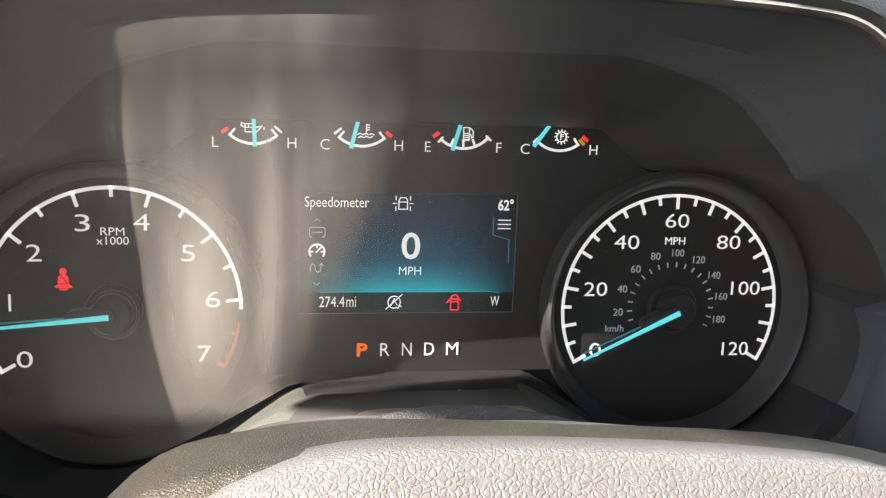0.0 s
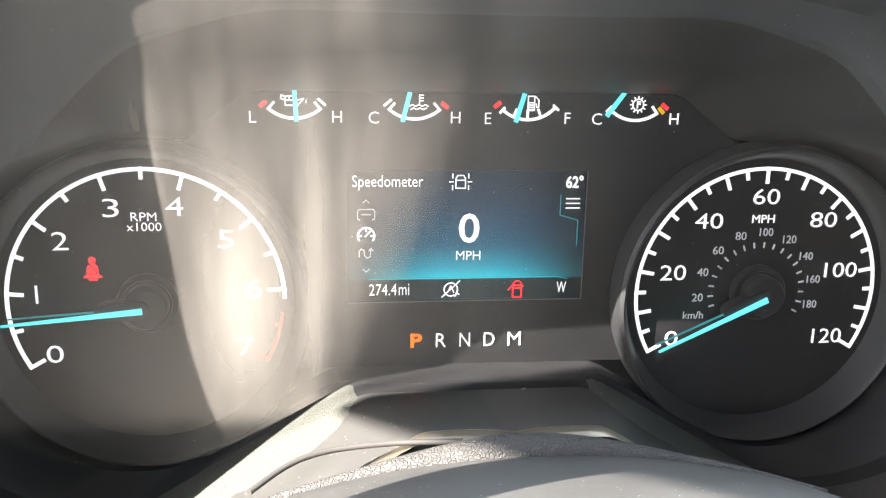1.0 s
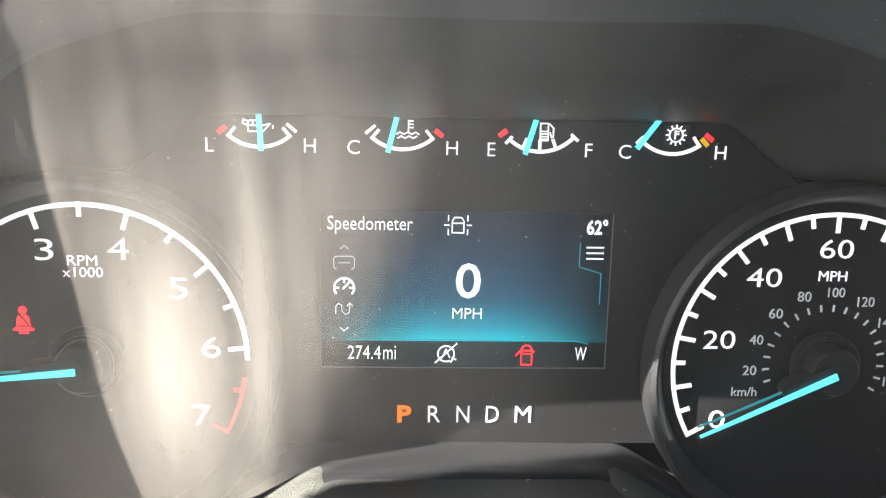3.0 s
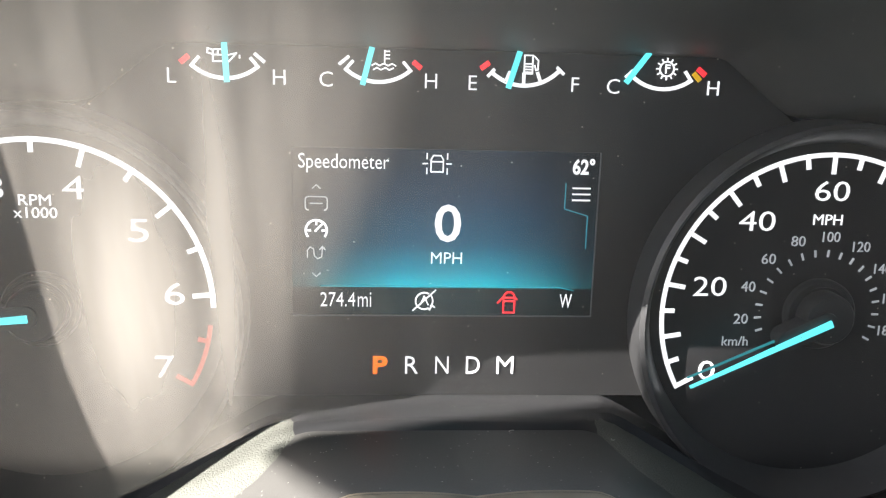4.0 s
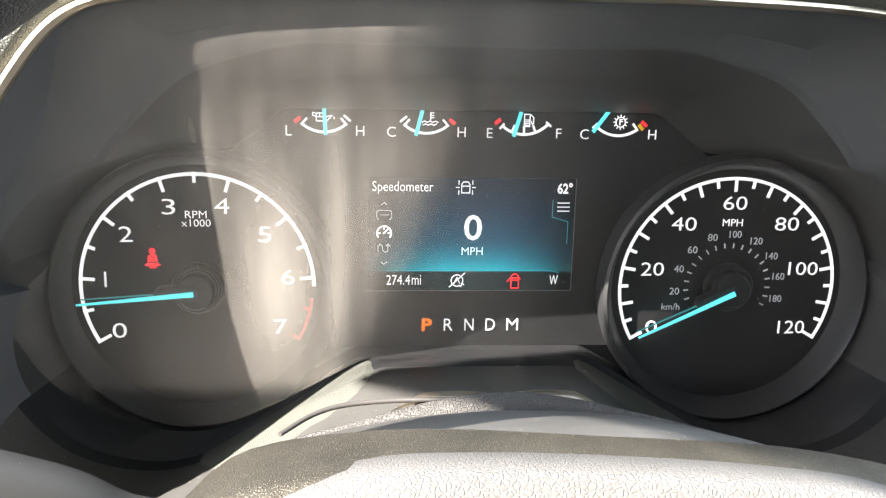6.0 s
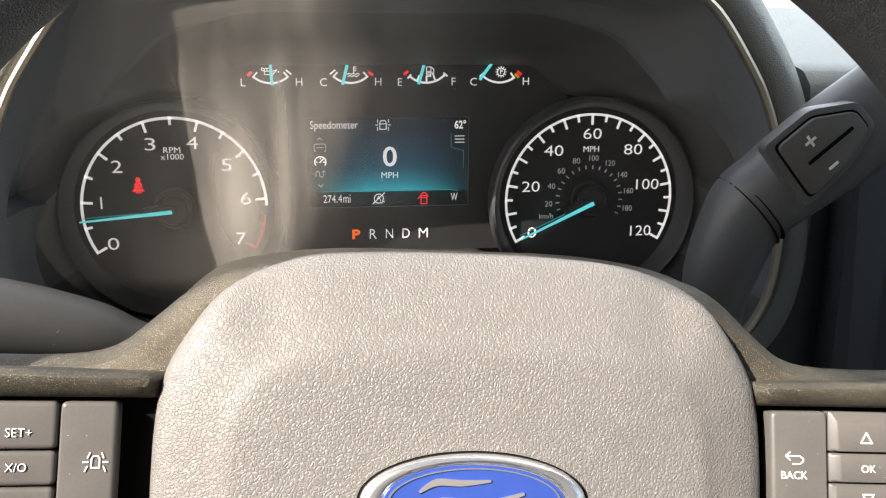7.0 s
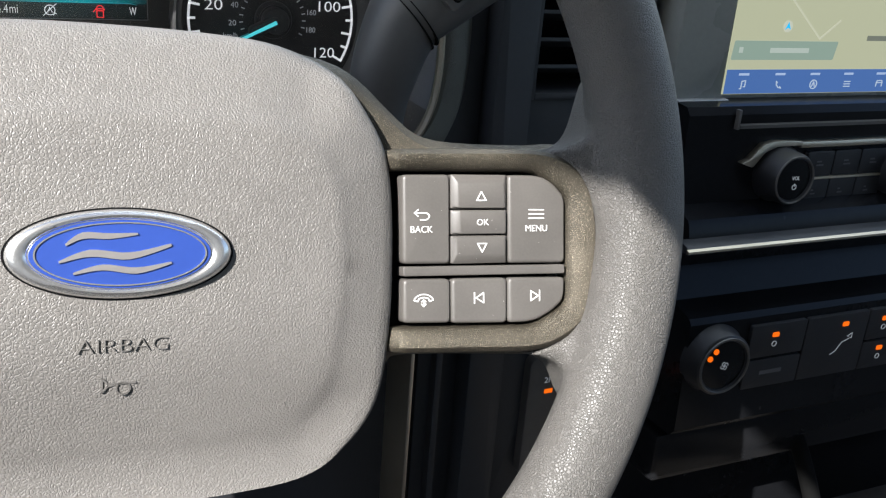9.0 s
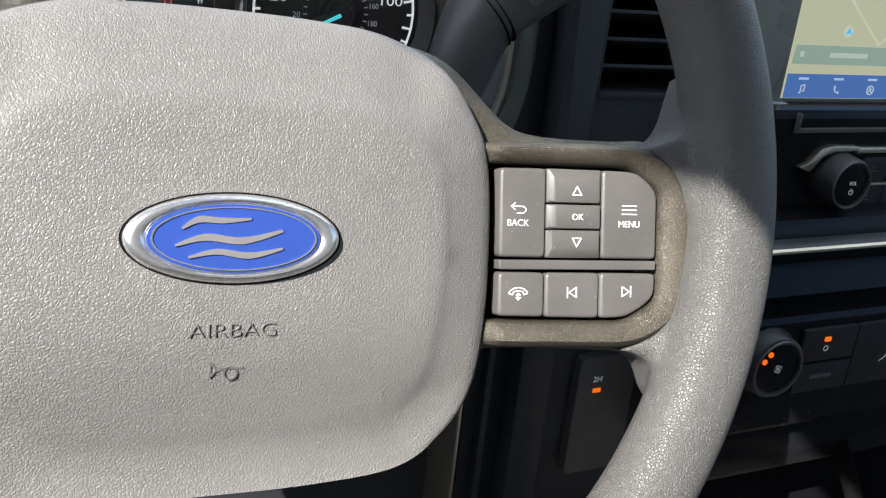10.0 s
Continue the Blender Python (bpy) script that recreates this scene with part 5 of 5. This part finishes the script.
for r, (z0, z1) in enumerate(((1.2015, 1.2185), (1.182, 1.1995))):
    for k in range(3):
        x0 = 0.431 + 0.0235 * k
        kb = part("stack_key", slab(box_outline(x0, z0, x0 + 0.0228, z1, 0.0012), 0.1305, 0.1345, 0.0007, wall_xz), KNOB, stack, "black key")
        for j in range(2):
            part("key_sign", slab(box_outline(x0 + 0.0085, (z0 + z1) / 2 - 0.0014 + 0.0024 * j, x0 + 0.0145 - 0.002 * (j + r) % 2, (z0 + z1) / 2 - 0.0004 + 0.0024 * j), 0.1345, 0.1347, 0, wall_xz), FAINT, kb)
part("key_line", slab(box_outline(0.431, 1.1997, 0.5015, 1.2012), 0.1305, 0.1352, 0.0003, wall_xz), CHROME, stack, "thin silver line")

# climate controls
fan = knob(0.3545, -0.178, 1.0985, 0.0212, 0.0145, "round black fan knob")
part("fan_sign", strokes([arc_points(0.0014 * math.cos(q), 0.0014 * math.sin(q), 0.0013, math.degrees(q) - 40, math.degrees(q) + 200, 10) for q in (0.4, 1.97, 3.54, 5.11)], 0.0004, 0.0143, 0.0146), DIM, fan)
for a in (128, 153):
    part("knob_lamp", slab(arc_points(0.0133 * math.cos(radians(a)), 0.0133 * math.sin(radians(a)), 0.0019, 0, 360, 12)[:-1], 0.0138, 0.0147, 0.0003), ORANGE, fan, "lit orange lamp")
for x0, x1, z0, z1, lamp_x in ((0.381, 0.4265, 1.094, 1.117, 0.401), (0.381, 0.4265, 1.072, 1.0925, None), (0.4275, 0.4815, 1.072, 1.117, 0.461), (0.4825, 0.54, 1.094, 1.117, 0.497), (0.4825, 0.54, 1.072, 1.0925, 0.4985)):
    c = part("climate_key", slab(box_outline(x0, z0, x1, z1, 0.0015), 0.163, 0.1685, 0.0008, wall_xz), KNOB, stack, "black climate key")
    if lamp_x:
        zz = z1 - 0.0075 if z1 > 1.1 else z1 - 0.0055
        part("key_lamp", slab(box_outline(lamp_x - 0.0026, zz - 0.0016, lamp_x + 0.0026, zz + 0.0016, 0.0008), 0.1685, 0.1691, 0, wall_xz), ORANGE, c, "lit orange lamp")
        part("key_sign", strokes([arc_points(0, 0, 0.0018, 0, 360, 10)] if z1 - z0 < 0.03 else [[(-0.008, -0.006), (-0.004, -0.004), (0.0, 0.002), (0.006, 0.004)], [(0.004, 0.006), (0.008, 0.008), (0.008, 0.004), (0.004, 0.006)]], 0.0004), DIM, c).matrix_local = pose(lamp_x, -0.1686, (zz - 0.0065 if z1 - z0 < 0.03 else 1.094), 90)
    else:
        part("key_sign", slab(box_outline(0.394, 1.0815, 0.412, 1.0843), 0.1685, 0.1687, 0, wall_xz), FAINT, c)
part("console_lip", slab(box_outline(0.335, 1.0, 0.72, 1.036, 0.004), 0.05, 0.152, 0.004, wall_xz), GLOSS, stack, "dark lip under the climate controls")
part("console_tray", slab(box_outline(0.30, -0.62, 0.72, -0.13, 0.02), 0.90, 0.93, 0.008), CONSOLE, stack, "dark brown-grey console tray")
part("console_post", tube(smooth_line([(0.475, -0.10, 1.04), (0.462, -0.16, 1.0), (0.445, -0.22, 0.94)], 5), 0.006, 12), BLACK, stack, "dark console edge")

# ---- touchscreen ----
tablet = thing("touchscreen", "wide touchscreen in a grey frame showing a pale map", "touchscreen")
GREYGLASS = material("grey glossy frame", (0.24, 0.25, 0.235), 0.28, vary=0.1)
part("frame", slab(box_outline(0.3325, 1.2485, 0.60, 1.42, 0.006), 0.085, 0.1125, 0.002, wall_xz), GREYGLASS, tablet, "glossy dark grey frame")
part("frame_lip", loft([[(x, y, z) for y, z in ((-0.105, 1.2495), (-0.1165, 1.2488), (-0.1175, 1.2470), (-0.105, 1.2462))] for x in (0.336, 0.374)], True, True), BRUSH, tablet, "silver lower lip")


def glow(name, color, power):
    return material(name, tuple(c * 0.1 for c in color), 0.12, vary=0.03, emit=color, power=power * 1.35)


screen = part("screen", slab(box_outline(0.3705, 1.2515, 0.585, 1.41), 0.1125, 0.1131, 0, wall_xz), glow("pale map light", (0.75, 0.76, 0.5), 0.16), tablet, "lit screen with a pale map")
part("menu_bar", slab(box_outline(0.3715, 1.2518, 0.585, 1.2668), 0.1131, 0.1135, 0, wall_xz), glow("blue bar light", (0.06, 0.13, 0.33), 0.3), screen, "blue menu bar")
part("map_card", slab(rounded([(0.3725, 1.2728), (0.4555, 1.2728), (0.4575, 1.2845), (0.3735, 1.2845)], 0.001), 0.1131, 0.1135, 0, wall_xz), glow("green card light", (0.38, 0.5, 0.4), 0.18), screen, "grey-green place card")
ICONLIGHT = glow("pale icon light", (0.55, 0.65, 0.78), 0.2)
WORDLIGHT = glow("pale word light", (0.56, 0.64, 0.55), 0.2)
for k, lines in enumerate(([[(-0.002, -0.0022), (-0.0008, -0.0022), (-0.0008, 0.0024), (0.002, 0.0028), (0.002, -0.001), (0.0008, -0.001)]],
                           [[(-0.0022, 0.0022), (-0.0018, 0.0), (0.0, -0.0018), (0.0022, -0.0022)], [(-0.0022, 0.0022), (-0.0012, 0.0012)], [(0.0022, -0.0022), (0.0012, -0.0012)]],
                           [arc_points(0, 0, 0.0028, 0, 360, 16), [(-0.0012, -0.0014), (0, 0.0016), (0.0012, -0.0014)]],
                           [[(-0.0026, 0.0016), (0.0026, 0.0016)], [(-0.0026, 0), (0.0026, 0)], [(-0.0026, -0.0016), (0.0026, -0.0016)]],
                           [[(-0.0026, 0.0006), (0.0026, 0.0006), (0.002, 0.002), (-0.002, 0.002), (-0.0026, 0.0006), (-0.0026, -0.0018)], [(0.0026, 0.0006), (0.0026, -0.0018)]])):
    ic = part("menu_icon", strokes(lines, 0.0006), ICONLIGHT, screen)
    ic.matrix_local = pose(0.385 + 0.0292 * k, -0.1135, 1.2572, 90)
    part("menu_word", slab(box_outline(0.381 + 0.0292 * k, 1.2632, 0.389 + 0.0292 * k, 1.2646), 0.1135, 0.1137, 0, wall_xz), glow("dim word light", (0.4, 0.5, 0.7), 0.25), screen)
part("card_word", slab(box_outline(0.402, 1.2772, 0.4335, 1.2802), 0.1135, 0.1137, 0, wall_xz), WORDLIGHT, screen)
part("card_sign", slab(box_outline(0.3775, 1.2772, 0.3805, 1.2806), 0.1135, 0.1137, 0, wall_xz), WORDLIGHT, screen)
part("map_road", strokes([[(0.405, 1.332), (0.4125, 1.310), (0.441, 1.2862), (0.4555, 1.2975)], [(0.4125, 1.310), (0.39, 1.330)]], 0.0011), glow("road light", (0.8, 0.8, 0.58), 0.175), screen).matrix_local = pose(0, -0.1131, 0, 90)
dot = part("position_dot", slab(arc_points(0, 0, 0.0036, 0, 360, 24)[:-1], 0, 0.0004), glow("pale halo light", (0.78, 0.8, 0.62), 0.18), screen, "white position dot")
dot.matrix_local = pose(0.4128, -0.1131, 1.2935, 90)
part("position_arrow", slab([(-0.0022, -0.002), (0, -0.0008), (0.0022, -0.002), (0, 0.0026)], 0.0004, 0.0006), glow("arrow light", (0.02, 0.35, 0.6), 0.4), dot, "blue arrow")
part("side_word", slab(box_outline(0.482, 1.2852, 0.502, 1.2885), 0.1131, 0.1133, 0, wall_xz), glow("grey word light", (0.3, 0.32, 0.25), 0.15), screen)


# ---- cab shell ----
LINING = material("grey roof lining", (0.35, 0.34, 0.33), 0.9, bump=0.2, bump_scale=900)
CARPET = material("dark floor mat", (0.03, 0.03, 0.032), 0.9, bump=0.4, bump_scale=500)
GROUND = material("asphalt", (0.05, 0.05, 0.05), 0.9, bump=0.4, bump_scale=60, scale=4)
tagged(part("ceiling", slab(box_outline(-0.655, -1.7, 1.3, -0.3, 0.05), 2.06, 2.12), LINING), "grey cab roof lining", "ceiling", kind="structure")
tagged(part("floor", slab(box_outline(-0.7, -1.7, 1.3, 0.62), 0.5, 0.55), CARPET), "dark cab floor mat", "floor", kind="structure")
tagged(part("wall_back", slab(box_outline(-0.7, 0.55, 1.3, 2.06), 1.66, 1.7, 0, wall_xz), LINING), "grey cab rear wall", "wall", kind="structure")
tagged(part("wall_front", slab(box_outline(-0.66, 0.55, 1.3, 1.325), -0.66, -0.62, 0, wall_xz), CARPET), "dark bulkhead under the windscreen", "wall", kind="structure")
tagged(part("wall_right", slab([(-1.66, 0.55), (0.66, 0.55), (0.66, 1.35), (-1.66, 1.35)], 1.3, 1.34, 0, lambda a, b, c: (c, a, b)), LINING), "grey passenger door lining", "wall", kind="structure")
tagged(part("wall_left", slab([(-1.66, 0.55), (0.62, 0.55), (0.62, 1.30), (-1.08, 1.30), (-1.08, 2.06), (-1.66, 2.06)], 0.70, 0.74, 0, lambda a, b, c: (-c, a, b)), LINING), "grey driver door lining and pillar with an open window", "wall", kind="structure")
tagged(part("ground", slab(box_outline(-400, -400, 400, 400), -0.12, -0.1), GROUND), "grey asphalt outside the cab", "ground", kind="structure")
# unseen panel, added and cut to cast the sun's shadow edges on wheel and gauges
blocker = tagged(part("sun_blocker", slab(rounded([(-0.4670, 1.8280), (-0.5380, 1.8640), (-0.6460, 1.9330), (-0.8620, 2.0500), (-0.8850, 2.0615), (-0.5710, 2.0615)], 0.006), 0.648, 0.656, 0, lambda a, b, c: (-c, a, b)), LINING), "unseen grey panel by the side window, added to cast shadow edges", "sun visor")

# ---- settled lint ----
LINT = material("pale lint", (0.5, 0.49, 0.46), 0.8)
rng = random.Random(5)
for x, y in ((0.011, -0.041), (0.003, -0.058), (0.017, -0.03), (-0.012, -0.066), (0.034, -0.05), (0.045, -0.036), (-0.03, -0.045)):
    turn, long = rng.uniform(0, 6.28), rng.uniform(0.0007, 0.0018)
    z = 1.2492
    line = smooth_line([(x + long * t * math.cos(turn + t), y + long * t * math.sin(turn + t), z) for t in (-1, -0.3, 0.4, 1)], 3)
    tagged(part("lint", tube(line, 0.00016, 6), LINT), "tiny pale lint fibre lying on the grey ledge", "lint", group="lint on the ledge")
